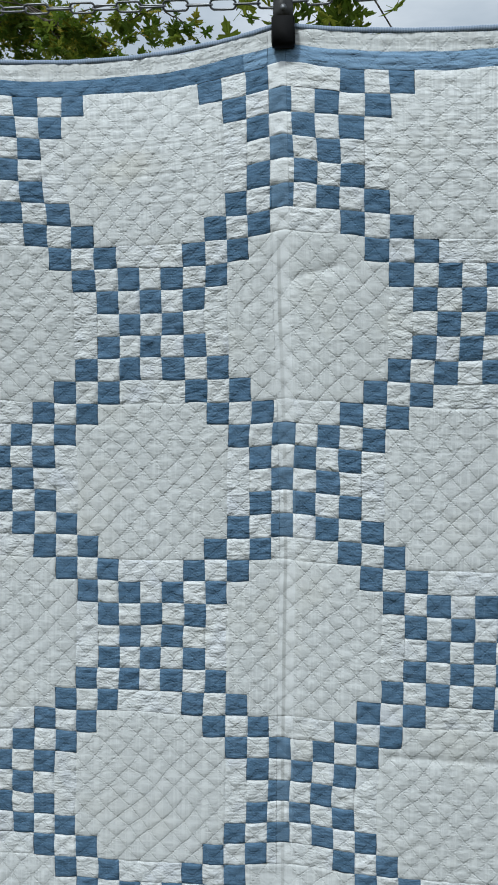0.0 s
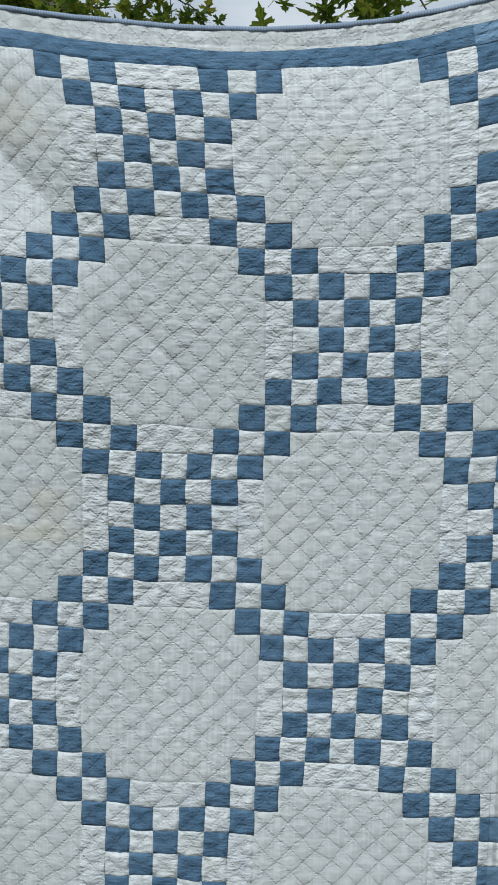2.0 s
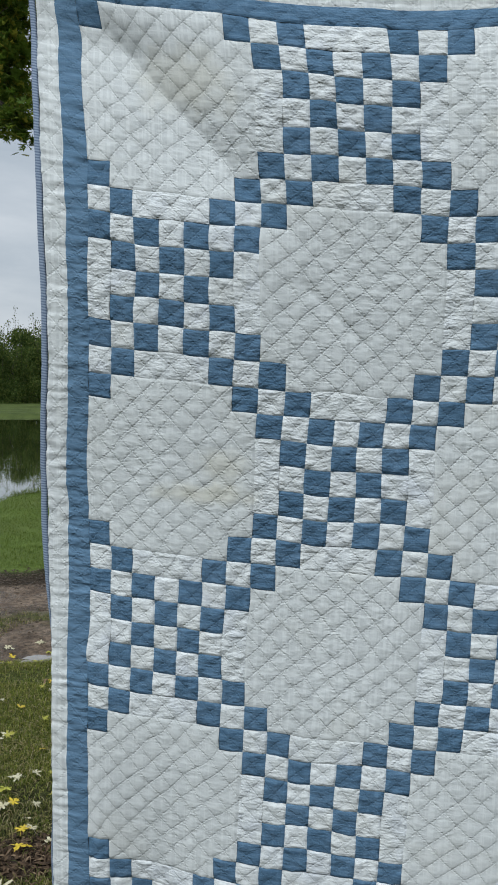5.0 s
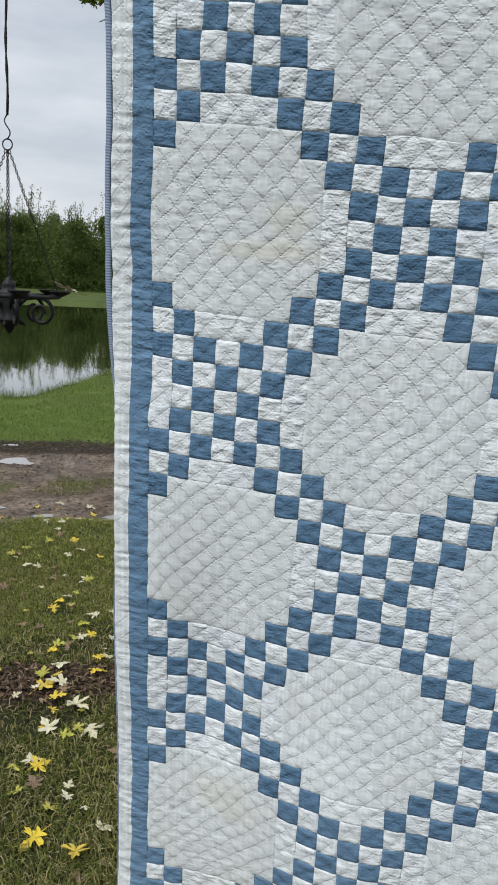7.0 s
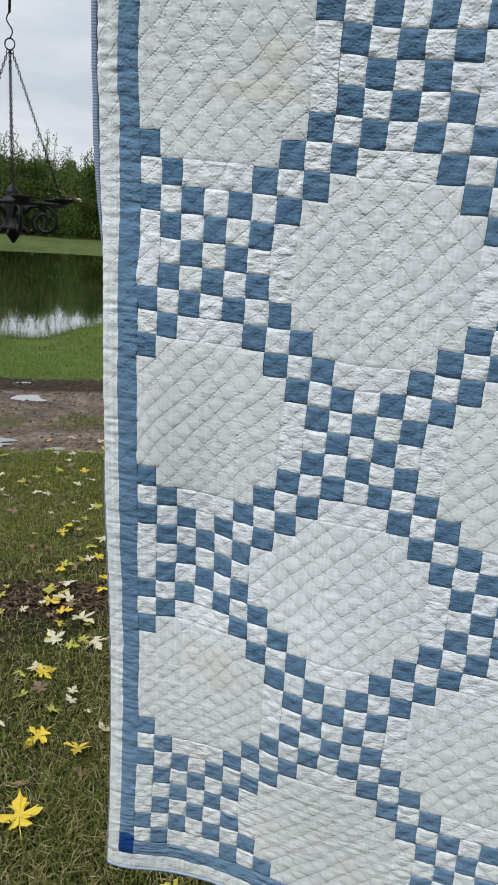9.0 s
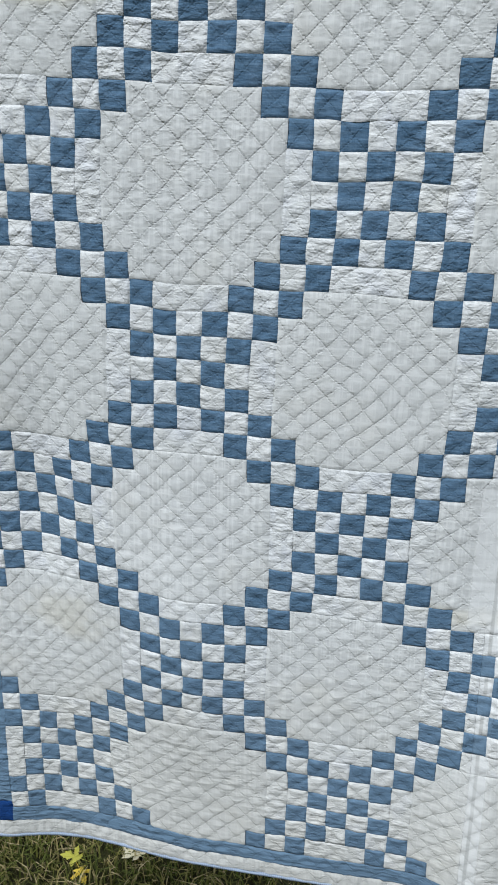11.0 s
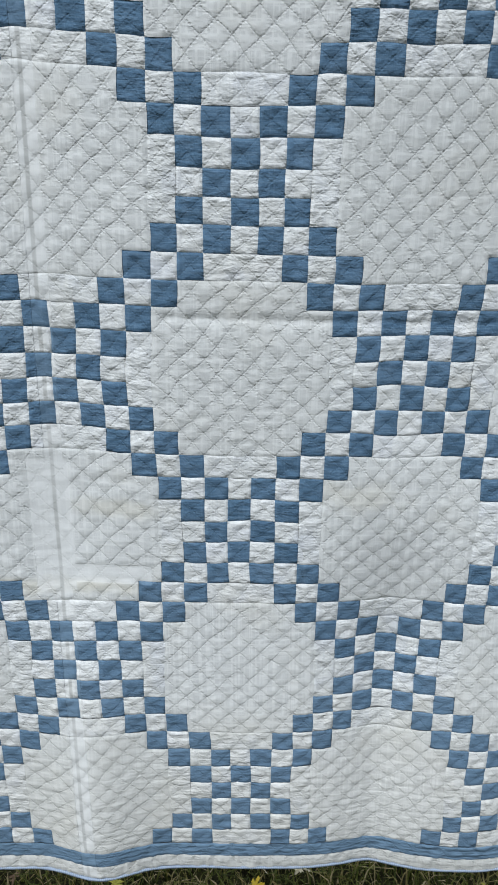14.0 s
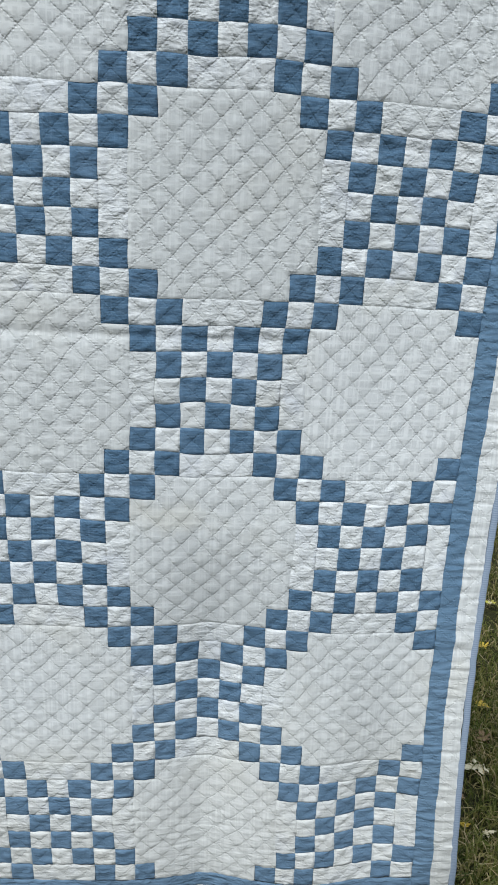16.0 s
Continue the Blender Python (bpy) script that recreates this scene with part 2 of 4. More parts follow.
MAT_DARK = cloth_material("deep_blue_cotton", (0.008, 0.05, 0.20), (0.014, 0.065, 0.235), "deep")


def binding_material(name, dark, light):
    m = Nodes(name, rough=0.9, spec=0.12)
    uv = m.coords("UV")
    x, y, _ = m.split(uv)
    stripe = m.math("SINE", m.math("MULTIPLY", m.math("ADD", x, m.math("MULTIPLY", m.noise(uv, 1.5), 0.1)), 60.0))
    stripe = m.fade(m.math("ADD", stripe, m.math("MULTIPLY", m.noise(uv, 6.0), 0.8)), -0.3, 0.9)
    m.colour(m.mix(stripe, dark, light))
    m.bump(m.noise(uv, 14.0, 3.0), 0.4, 0.0008)
    return m.mat


MAT_BIND = binding_material("striped_binding_cotton", (0.16, 0.205, 0.30), (0.33, 0.40, 0.51))
MAT_BIND_PALE = binding_material("pale_binding_cotton", (0.27, 0.34, 0.45), (0.35, 0.425, 0.54))


def simple(name, a, b, scale, rough=0.8, metal=0.0, bump=0.0, dist=0.01, kind="Object", spec=0.3, stretch=(1, 1, 1)):
    m = Nodes(name, rough, metal, spec)
    v = m.coords(kind, stretch) if kind != "World" else m.place(stretch)
    n = m.noise(v, scale, 5.0)
    m.colour(m.mix(m.fade(n, 0.3, 0.7), a, b))
    if bump:
        m.bump(n, bump, dist)
    return m.mat


MAT_STEEL = simple("galvanised_steel", (0.13, 0.135, 0.14), (0.24, 0.245, 0.255), 60, rough=0.42, metal=1.0, bump=0.1, dist=0.001)
MAT_CLAMP = simple("dark_clamp_steel", (0.05, 0.05, 0.05), (0.10, 0.098, 0.095), 50, rough=0.35, metal=1.0, bump=0.08, dist=0.001)
MAT_RUBBER = simple("black_rubber", (0.004, 0.004, 0.0045), (0.008, 0.008, 0.009), 40, rough=0.8, spec=0.15, bump=0.1, dist=0.001)
MAT_IRON = simple("black_wrought_iron", (0.004, 0.004, 0.0045), (0.014, 0.0135, 0.0135), 30, rough=0.6, metal=0.0, bump=0.25, dist=0.003)
MAT_BARK = simple("grey_brown_bark", (0.05, 0.042, 0.035), (0.13, 0.11, 0.09), 9, rough=0.95, bump=0.8, dist=0.02, stretch=(1, 1, 0.3))


def leaf_material(name, greens):
    m = Nodes(name, rough=0.6, spec=0.25)
    k = m.island()
    ramp = m.nodes.new("ShaderNodeValToRGB")
    ramp.color_ramp.elements.remove(ramp.color_ramp.elements[1])
    for i, (pos, col) in enumerate(greens):
        e = ramp.color_ramp.elements[0] if i == 0 else ramp.color_ramp.elements.new(pos)
        e.position, e.color = pos, (*col, 1)
    m.links.new(k, ramp.inputs["Fac"])
    n = m.noise(m.place(), 18.0, 4.0)
    col = m.mix(m.fade(n, 0.4, 0.75, 0.0, 0.3), ramp.outputs["Color"], (0.10, 0.09, 0.02))
    m.colour(col)
    glow = m.nodes.new("ShaderNodeBsdfTranslucent")
    m.links.new(col, glow.inputs["Color"])
    add = m.nodes.new("ShaderNodeMixShader")
    add.inputs[0].default_value = 0.45
    m.links.new(m.bsdf.outputs[0], add.inputs[1])
    m.links.new(glow.outputs[0], add.inputs[2])
    m.links.new(add.outputs[0], m.nodes["Material Output"].inputs["Surface"])
    return m.mat


MAT_MAPLE = leaf_material("maple_leaf_green", ((0.0, (0.075, 0.14, 0.018)), (0.55, (0.14, 0.215, 0.028)), (0.85, (0.24, 0.28, 0.04)), (1.0, (0.42, 0.35, 0.05))))
MAT_HEDGE = leaf_material("far_foliage", ((0.0, (0.04, 0.075, 0.015)), (0.6, (0.09, 0.145, 0.032)), (1.0, (0.19, 0.22, 0.055))))
MAT_GRASS = leaf_material("grass_blades", ((0.0, (0.04, 0.055, 0.012)), (0.4, (0.13, 0.165, 0.034)), (0.62, (0.22, 0.215, 0.06)), (0.82, (0.36, 0.29, 0.13)), (1.0, (0.55, 0.46, 0.28))))
MAT_VERGE = leaf_material("verge_grass_blades", ((0.0, (0.12, 0.155, 0.022)), (0.6, (0.23, 0.265, 0.04)), (1.0, (0.40, 0.39, 0.10))))
MAT_LUSH = leaf_material("lush_grass_blades", ((0.0, (0.07, 0.115, 0.016)), (0.6, (0.125, 0.18, 0.03)), (1.0, (0.19, 0.23, 0.055))))


def dry_leaf(name, a, b):
    m = Nodes(name, rough=0.75, spec=0.2)
    n = m.noise(m.coords("Object"), 22.0, 5.0)
    col = m.mix(m.fade(n, 0.35, 0.7), a, b)
    col = m.mix(m.math("MULTIPLY", m.chance(), 0.35), col, (0.30, 0.22, 0.09))
    m.colour(col)
    m.bump(n, 0.4, 0.002)
    return m.mat


MAT_YELLOW = dry_leaf("yellow_fallen_leaf", (0.62, 0.47, 0.05), (0.52, 0.36, 0.04))
MAT_TAN = dry_leaf("pale_fallen_leaf", (0.60, 0.57, 0.42), (0.48, 0.43, 0.29))
MAT_LIME = dry_leaf("yellow_green_fallen_leaf", (0.34, 0.36, 0.06), (0.42, 0.37, 0.07))
MAT_BROWN = dry_leaf("brown_fallen_leaf", (0.15, 0.095, 0.055), (0.23, 0.16, 0.11))

# ---------------------------------------------------------------- the plan
# dirt track: a straight strip behind the hanging quilt, along ROAD_WAY
GROUND = -0.31   # the turf under the quilt's hem
ROAD_WAY = Vector((0.900, 0.436)).normalized()
ROAD_ACROSS = Vector((-ROAD_WAY.y, ROAD_WAY.x))
ROAD_NEAR, ROAD_FAR = 5.2, 7.85
POND_NEAR, POND_FAR = 11.9, 56.0
WATER_Z = GROUND - 0.24
BARE = (-1.15, 2.64, 0.85, 0.17)   # raked litter, along and across the track: middle and half widths
# puddles: place along and across the track, half length, half width
PUDDLES = ((-1.71, 7.37, 0.19, 0.18), (-2.0, 5.60, 0.36, 0.22), (-1.28, 5.46, 0.09, 0.05), (-0.62, 5.34, 0.20, 0.10), (-1.80, 7.92, 0.10, 0.05))


def across(x, y):
    """How far a place lies from the quilt towards the pond."""
    return x * ROAD_ACROSS.x + y * ROAD_ACROSS.y


def along(x, y):
    return x * ROAD_WAY.x + y * ROAD_WAY.y


def smooth(a, b, v):
    t = min(1.0, max(0.0, (v - a) / (b - a)))
    return t * t * (3 - 2 * t)


def shore(x, y):
    """Signed way into the pond: above 0 is water."""
    a, l = across(x, y), along(x, y)
    near = POND_NEAR + 0.9 * smooth(-2.4, -3.4, l) + 3.4 * smooth(-2.1, -0.5, l) - 3.0 * smooth(3.0, 9.0, l) + 0.12 * math.sin(l * 2.3)
    far = POND_FAR + 1.5 * math.sin(l * 0.11)
    side = 70 - abs(l + 12)
    return min(a - near, far - a, side)


def ground_z(x, y):
    a, l = across(x, y), along(x, y)
    z = 0.016 * noise.noise(Vector((x * 1.3, y * 1.3, 0))) + 0.05 * noise.noise(Vector((x * 0.22, y * 0.22, 3)))
    z = GROUND + z * (smooth(1.0, 3.5, math.hypot(x, y)) * 0.8 + 0.2)
    track = smooth(ROAD_NEAR - 0.15, ROAD_NEAR + 0.2, a) * (1 - smooth(ROAD_FAR - 0.2, ROAD_FAR + 0.15, a))
    if track > 0:
        rut = math.exp(-((a - 5.5) / 0.28) ** 2) + math.exp(-((a - 7.1) / 0.28) ** 2)
        z -= track * (0.02 + 0.03 * rut * (0.6 + noise.noise(Vector((x * 0.9, y * 0.9, 7)))))
        z += track * 0.012 * noise.noise(Vector((x * 6, y * 6, 2)))
        for pl, pa, rl, ra in PUDDLES:
            z -= 0.035 * math.exp(-((l - pl) / rl) ** 2 - ((a - pa) / ra) ** 2)
    z -= 1.1 * smooth(-0.9, 2.2, shore(x, y))
    z += 0.35 * smooth(0.0, 30.0, a - POND_FAR)
    return z


# ---------------------------------------------------------------- building helpers
def mesh_from(name, verts, faces, material, uvs=None, smooth_faces=True, stitches=None):
    me = bpy.data.meshes.new(name)
    me.from_pydata(verts, [], faces)
    for layer_name, values in (("patches", uvs), ("stitching", stitches)):
        if values is None:
            continue
        layer = me.uv_layers.new(name=layer_name)
        index = np.empty(len(me.loops), dtype=np.int32)
        me.loops.foreach_get("vertex_index", index)
        layer.data.foreach_set("uv", np.asarray(values, dtype=np.float32)[index].ravel())
    if smooth_faces:
        me.polygons.foreach_set("use_smooth", np.ones(len(me.polygons), dtype=bool))
    me.materials.append(material)
    me.update()
    return me


def child(name, me, parent, label=""):
    ob = new(name, me)
    ob.parent = parent
    if label:
        tagged(ob, label)
    return ob


def part(name, bm, material, parent, label="", smooth_faces=True):
    me = bpy.data.meshes.new(name)
    bm.to_mesh(me)
    bm.free()
    if smooth_faces:
        me.polygons.foreach_set("use_smooth", np.ones(len(me.polygons), dtype=bool))
    me.materials.append(material)
    return child(name, me, parent, label)


def tube(path, radius, sides=8, closed=False, taper=None):
    """A bmesh tube along a list of points."""
    bm = bmesh.new()
    pts = [Vector(p) for p in path]
    n = len(pts)
    rings = []
    prev = None
    for i, p in enumerate(pts):
        a = pts[(i - 1) % n] if closed or i > 0 else pts[i]
        b = pts[(i + 1) % n] if closed or i < n - 1 else pts[i]
        d = (b - a).normalized()
        if prev is None:
            side = d.orthogonal().normalized()
        else:
            side = (prev - d * prev.dot(d)).normalized()
        prev = side
        up = d.cross(side)
        r = radius * (taper(i / (n - 1)) if taper else 1.0)
        rings.append([bm.verts.new(p + (side * math.cos(t) + up * math.sin(t)) * r) for t in (2 * math.pi * k / sides for k in range(sides))])
    for i in range(n if closed else n - 1):
        A, B = rings[i], rings[(i + 1) % n]
        shift = 0
        if closed and i == n - 1:
            shift = min(range(sides), key=lambda s: (A[0].co - B[s].co).length)
        for k in range(sides):
            bm.faces.new((A[k], A[(k + 1) % sides], B[(k + 1 + shift) % sides], B[(k + shift) % sides]))
    if not closed:
        bm.faces.new(rings[0][::-1])
        bm.faces.new(rings[-1])
    bmesh.ops.recalc_face_normals(bm, faces=bm.faces)
    return bm


def lathe(profile, sides=20, centre=(0, 0, 0)):
    bm = bmesh.new()
    rings = []
    for r, z in profile:
        rings.append([bm.verts.new((centre[0] + r * math.cos(a), centre[1] + r * math.sin(a), centre[2] + z))
                      for a in (2 * math.pi * k / sides for k in range(sides))])
    for A, B in zip(rings, rings[1:]):
        for k in range(sides):
            bm.faces.new((A[k], A[(k + 1) % sides], B[(k + 1) % sides], B[k]))
    bm.faces.new(rings[0][::-1])
    bm.faces.new(rings[-1])
    bmesh.ops.recalc_face_normals(bm, faces=bm.faces)
    return bm


def slab(points, y0, y1, bevel=0.002):
    """A plate: an outline in x and z, given depth along y."""
    bm = bmesh.new()
    a = [bm.verts.new((x, y0, z)) for x, z in points]
    b = [bm.verts.new((x, y1, z)) for x, z in points]
    n = len(points)
    bm.faces.new(a)
    bm.faces.new(b[::-1])
    for i in range(n):
        bm.faces.new((a[i], b[i], b[(i + 1) % n], a[(i + 1) % n]))
    bmesh.ops.recalc_face_normals(bm, faces=bm.faces)
    if bevel:
        bmesh.ops.bevel(bm, geom=list(bm.edges), offset=bevel, segments=2, affect="EDGES")
    return bm


# ---------------------------------------------------------------- ground, track, pond
def build_ground():
    n, a, b = 300, 1.5, 8.1
    axis = [a * math.sinh(b * i / n) for i in range(-n, n + 1)]
    cx, cy = -2.0, 3.5
    verts = [(cx + x, cy + y, ground_z(cx + x, cy + y)) for y in axis for x in axis]
    k = len(axis)
    faces = [(j * k + i, j * k + i + 1, (j + 1) * k + i + 1, (j + 1) * k + i) for j in range(k - 1) for i in range(k - 1)]
    m = Nodes("grass_and_mud", rough=0.95, spec=0.15)
    p = m.place()
    x, y, z = m.split(p)
    plain_d = m.math("ADD", m.math("MULTIPLY", x, ROAD_ACROSS.x), m.math("MULTIPLY", y, ROAD_ACROSS.y))
    run = m.math("ADD", m.math("MULTIPLY", x, ROAD_WAY.x), m.math("MULTIPLY", y, ROAD_WAY.y))
    wob = m.math("MULTIPLY", m.math("SUBTRACT", m.noise(p, 1.6, 4.0), 0.5), 0.7)
    d = m.math("ADD", plain_d, wob)
    fine = m.noise(p, 30.0, 6.0, 0.65)
    mid = m.noise(p, 1.7, 4.0)
    grit = m.noise(p, 24.0, 8.0, 0.75)
    earth = m.mix(m.fade(grit, 0.42, 0.58), (0.018, 0.012, 0.008), (0.085, 0.058, 0.038))
    earth = m.mix(m.fade(grit, 0.60, 0.68, 0.0, 0.6), earth, (0.20, 0.145, 0.10))
    turf = m.mix(m.fade(fine, 0.3, 0.72), (0.013, 0.013, 0.006), (0.055, 0.056, 0.020))
    turf = m.mix(m.fade(mid, 0.60, 0.72, 0.0, 0.8), turf, earth)
    # raked litter and bare earth
    ex, ey = m.math("DIVIDE", m.math("SUBTRACT", run, BARE[0]), BARE[2]), m.math("DIVIDE", m.math("SUBTRACT", plain_d, BARE[1]), BARE[3])
    ed = m.math("ADD", m.math("ADD", m.math("MULTIPLY", ex, ex), m.math("MULTIPLY", ey, ey)), m.math("MULTIPLY", m.math("SUBTRACT", m.noise(p, 6.0, 4.0), 0.5), 1.2))
    turf = m.mix(m.fade(ed, 0.7, 1.2, 1.0, 0.0), turf, earth)
    green = m.mix(m.fade(fine, 0.3, 0.72), (0.035, 0.042, 0.012), (0.115, 0.135, 0.035))
    turf = m.mix(m.fade(d, 2.9, 4.3, 0.0, 0.85), turf, green)
    lush = m.mix(m.fade(fine, 0.3, 0.7), (0.062, 0.10, 0.018), (0.135, 0.185, 0.038))
    lush = m.mix(m.fade(m.noise(p, 0.7, 3.0), 0.4, 0.65, 0.0, 0.5), lush, (0.10, 0.125, 0.035))
    meadow = m.mix(m.fade(m.noise(p, 0.5, 5.0), 0.3, 0.7), (0.045, 0.065, 0.016), (0.085, 0.11, 0.03))
    lush = m.mix(m.fade(d, POND_FAR - 3.0, POND_FAR - 1.0), lush, meadow)
    mud = m.mix(m.fade(m.noise(p, 3.2, 6.0, 0.65), 0.32, 0.68), (0.095, 0.063, 0.043), (0.26, 0.19, 0.137))
    mud = m.mix(m.fade(grit, 0.44, 0.54, 0.7, 0.0), mud, (0.040, 0.029, 0.020))
    mud = m.mix(m.fade(grit, 0.58, 0.66, 0.0, 0.6), mud, (0.30, 0.24, 0.185))
    verge = m.noise(p, 2.3, 5.0)
    col = m.mix(m.fade(d, ROAD_FAR - 0.15, ROAD_FAR + 0.25), turf, lush)
    track = m.math("MULTIPLY", m.fade(d, ROAD_NEAR - 0.12, ROAD_NEAR + 0.1), m.fade(d, ROAD_FAR - 0.05, ROAD_FAR + 0.2, 1.0, 0.0))
    ridge = m.math("MULTIPLY", m.fade(m.math("ABSOLUTE", m.math("SUBTRACT", d, 6.32)), 0.1, 0.35, 1.0, 0.0), m.fade(verge, 0.42, 0.58))
    track = m.math("MULTIPLY", track, m.math("SUBTRACT", 1.0, m.math("MULTIPLY", ridge, 0.8)))
    col = m.mix(track, col, mud)
    # dark churned edge where the track meets the bank
    churn = m.fade(m.math("ABSOLUTE", m.math("SUBTRACT", d, ROAD_FAR)), 0.24, 0.42, 0.92, 0.0)
    churn = m.math("MULTIPLY", churn, m.fade(grit, 0.56, 0.64, 1.0, 0.45))
    col = m.mix(churn, col, (0.026, 0.019, 0.012))
    track = m.math("MULTIPLY", track, m.math("SUBTRACT", 1.0, churn))
    m.colour(col)
    damp = m.fade(m.noise(p, 1.9, 3.0), 0.42, 0.58, 0.6, 0.14)
    rough = m.nodes.new("ShaderNodeMix")
    m.put(track, rough.inputs[0])
    rough.inputs[2].default_value = 0.95
    m.put(damp, rough.inputs[3])
    m.rough(rough.outputs[0])
    m.bump(fine, 0.8, 0.02)
    m.bump(grit, 0.8, 0.03)
    m.bump(m.noise(p, 9.0, 4.0), 0.5, 0.03)
    ob = new("ground", mesh_from("ground", verts, faces, m.mat))
    tagged(ob, "mown green turf with bare earth, sloping to a pond", "ground", kind="structure")


build_ground()


def build_water():
    m = Nodes("pond_water", rough=0.03, spec=0.5)
    m.bsdf.inputs["IOR"].default_value = 1.5
    m.bsdf.inputs["Coat Weight"].default_value = 1.0
    p = m.place()
    m.colour(m.mix(m.fade(m.noise(p, 0.5, 3.0), 0.3, 0.7), (0.024, 0.030, 0.010), (0.036, 0.042, 0.015)))
    m.bump(m.noise(p, 5.5, 2.0), 0.05, 0.02)
    bm = bmesh.new()
    steps = 90
    # an outline that lies a little inside the banks' slopes
    ring = []
    for k in range(steps):
        t = 2 * math.pi * k / steps
        l = -12 + 70.5 * max(-1, min(1, 1.25 * math.cos(t)))
        mid, half = (POND_NEAR + POND_FAR) / 2, (POND_FAR - POND_NEAR) / 2 + 1.4
        a = mid + half * max(-1, min(1, 1.25 * math.sin(t)))
        q = ROAD_WAY * l + ROAD_ACROSS * a
        ring.append(bm.verts.new((q.x, q.y, WATER_Z)))
    bm.faces.new(ring)
    me = bpy.data.meshes.new("water")
    bm.to_mesh(me)
    bm.free()
    me.materials.append(m.mat)
    tagged(new("water", me), "still green-brown pond water mirroring the sky and trees", "pond", kind="structure")

    wet = Nodes("puddle_water", rough=0.04, spec=0.5)
    wet.bsdf.inputs["IOR"].default_value = 1.6
    wet.bsdf.inputs["Coat Weight"].default_value = 1.0
    wet.colour((0.2, 0.175, 0.15))
    wet.bump(wet.noise(wet.place(), 14.0, 3.0), 0.04, 0.01)
    rng = random.Random(5)
    for l, a, rl, ra in PUDDLES:
        bm = bmesh.new()
        centre = ROAD_WAY * l + ROAD_ACROSS * a
        level = ground_z(centre.x, centre.y) + 0.024
        ring = []
        phase = rng.uniform(0, 6)
        for k in range(72):
            t = 2 * math.pi * k / 72
            s = 1 + 0.22 * math.sin(3 * t + phase) + 0.12 * math.sin(7 * t + 2 * phase) + 0.07 * math.sin(13 * t + phase) + 0.05 * math.sin(19 * t) + rng.uniform(-0.09, 0.09)
            q = centre + ROAD_WAY * (1.2 * rl * s * math.cos(t)) + ROAD_ACROSS * (1.2 * ra * s * math.sin(t))
            ring.append(bm.verts.new((q.x, q.y, level)))
        mid = bm.verts.new((centre.x, centre.y, level))
        for k in range(72):
            bm.faces.new((ring[k], ring[(k + 1) % 72], mid))
        bmesh.ops.recalc_face_normals(bm, faces=bm.faces)
        me = bpy.data.meshes.new("puddle")
        bm.to_mesh(me)
        bm.free()
        me.materials.append(wet.mat)
        tagged(new("puddle", me), "shallow muddy puddle in a rut of the dirt track", "puddle", "puddles on the track")


build_water()


# ---------------------------------------------------------------- the quilt
CELL = 0.0381
LEAN = radians(3.857)
HANG = 2.3


def lattice(x, y, seed):
    """Value noise over arrays, between -1 and 1."""
    x, y = np.asarray(x, float), np.asarray(y, float)
    xi, yi = np.floor(x), np.floor(y)
    fx, fy = x - xi, y - yi
    fx, fy = fx * fx * (3 - 2 * fx), fy * fy * (3 - 2 * fy)

    def at(i, j):
        h = np.sin(i * 127.1 + j * 311.7 + seed * 74.7) * 43758.5453
        return (h - np.floor(h)) * 2 - 1

    return (at(xi, yi) * (1 - fx) + at(xi + 1, yi) * fx) * (1 - fy) + (at(xi, yi + 1) * (1 - fx) + at(xi + 1, yi + 1) * fx) * fy


def step(a, b, v):
    t = np.clip((v - a) / (b - a), 0, 1)
    return t * t * (3 - 2 * t)


# slow waves of the hanging cloth, in millimetres: along x, y and z, by rising order across and down
WAVE_X = (-1.60, -10.85, -6.42, 6.54, -2.06, -0.61, 0.40, -39.06, 0.51, 3.41, 2.04, 5.69, -1.11, -3.59, 1.62, -7.12, 2.87, -0.28, -3.40, 7.15, -2.08, 4.78, 0.17, 1.22, 0.79, -0.75, 0.96, 0.39)
WAVE_Y = (0.04, 21.44, -12.99, 6.62, 3.49, -0.97, 1.27, 1.57, -13.84, -18.89, 2.98, 2.04, 3.12, 12.84, 4.60, 4.06, 0.59, 2.35, 2.54, -16.61, 2.18, -0.38, 6.53, -3.05, 6.66, -9.20, 5.87, -3.41)
WAVE_Z = (3.19, 5.73, -1.72, 1.29, -4.34, -0.66, 0.48, -33.61, 13.94, 0.30, 8.22, 1.03, 1.11, -12.99, 1.31, -11.60, -0.40, -3.30, -1.55, 20.58, -1.10, 2.86, -7.57, 9.47, -3.42, 0.89, 6.33, 0.79)
# shallow hollows and swellings: patch across, half width, patch down, half height, depth in metres
SWELL = ((3, 2, 38, 6, 0.0241),
         (45, 3, 39, 6, -0.0146),
         (31, 3, 38, 6, 0.0058),
         (10, 3, 45, 6, -0.0172),
         (13, 5, 0, 4, -0.0064),
         (0, 2.5, 20, 5, 0.0114),
         (24.5, 2, 35, 8, 0.0106),
         (47, 2, 52, 5, 0.0259))


def waves(t, n):
    out = [np.ones_like(t), t]
    for _ in range(n - 1):
        out.append(2 * t * out[-1] - out[-2])
    return out


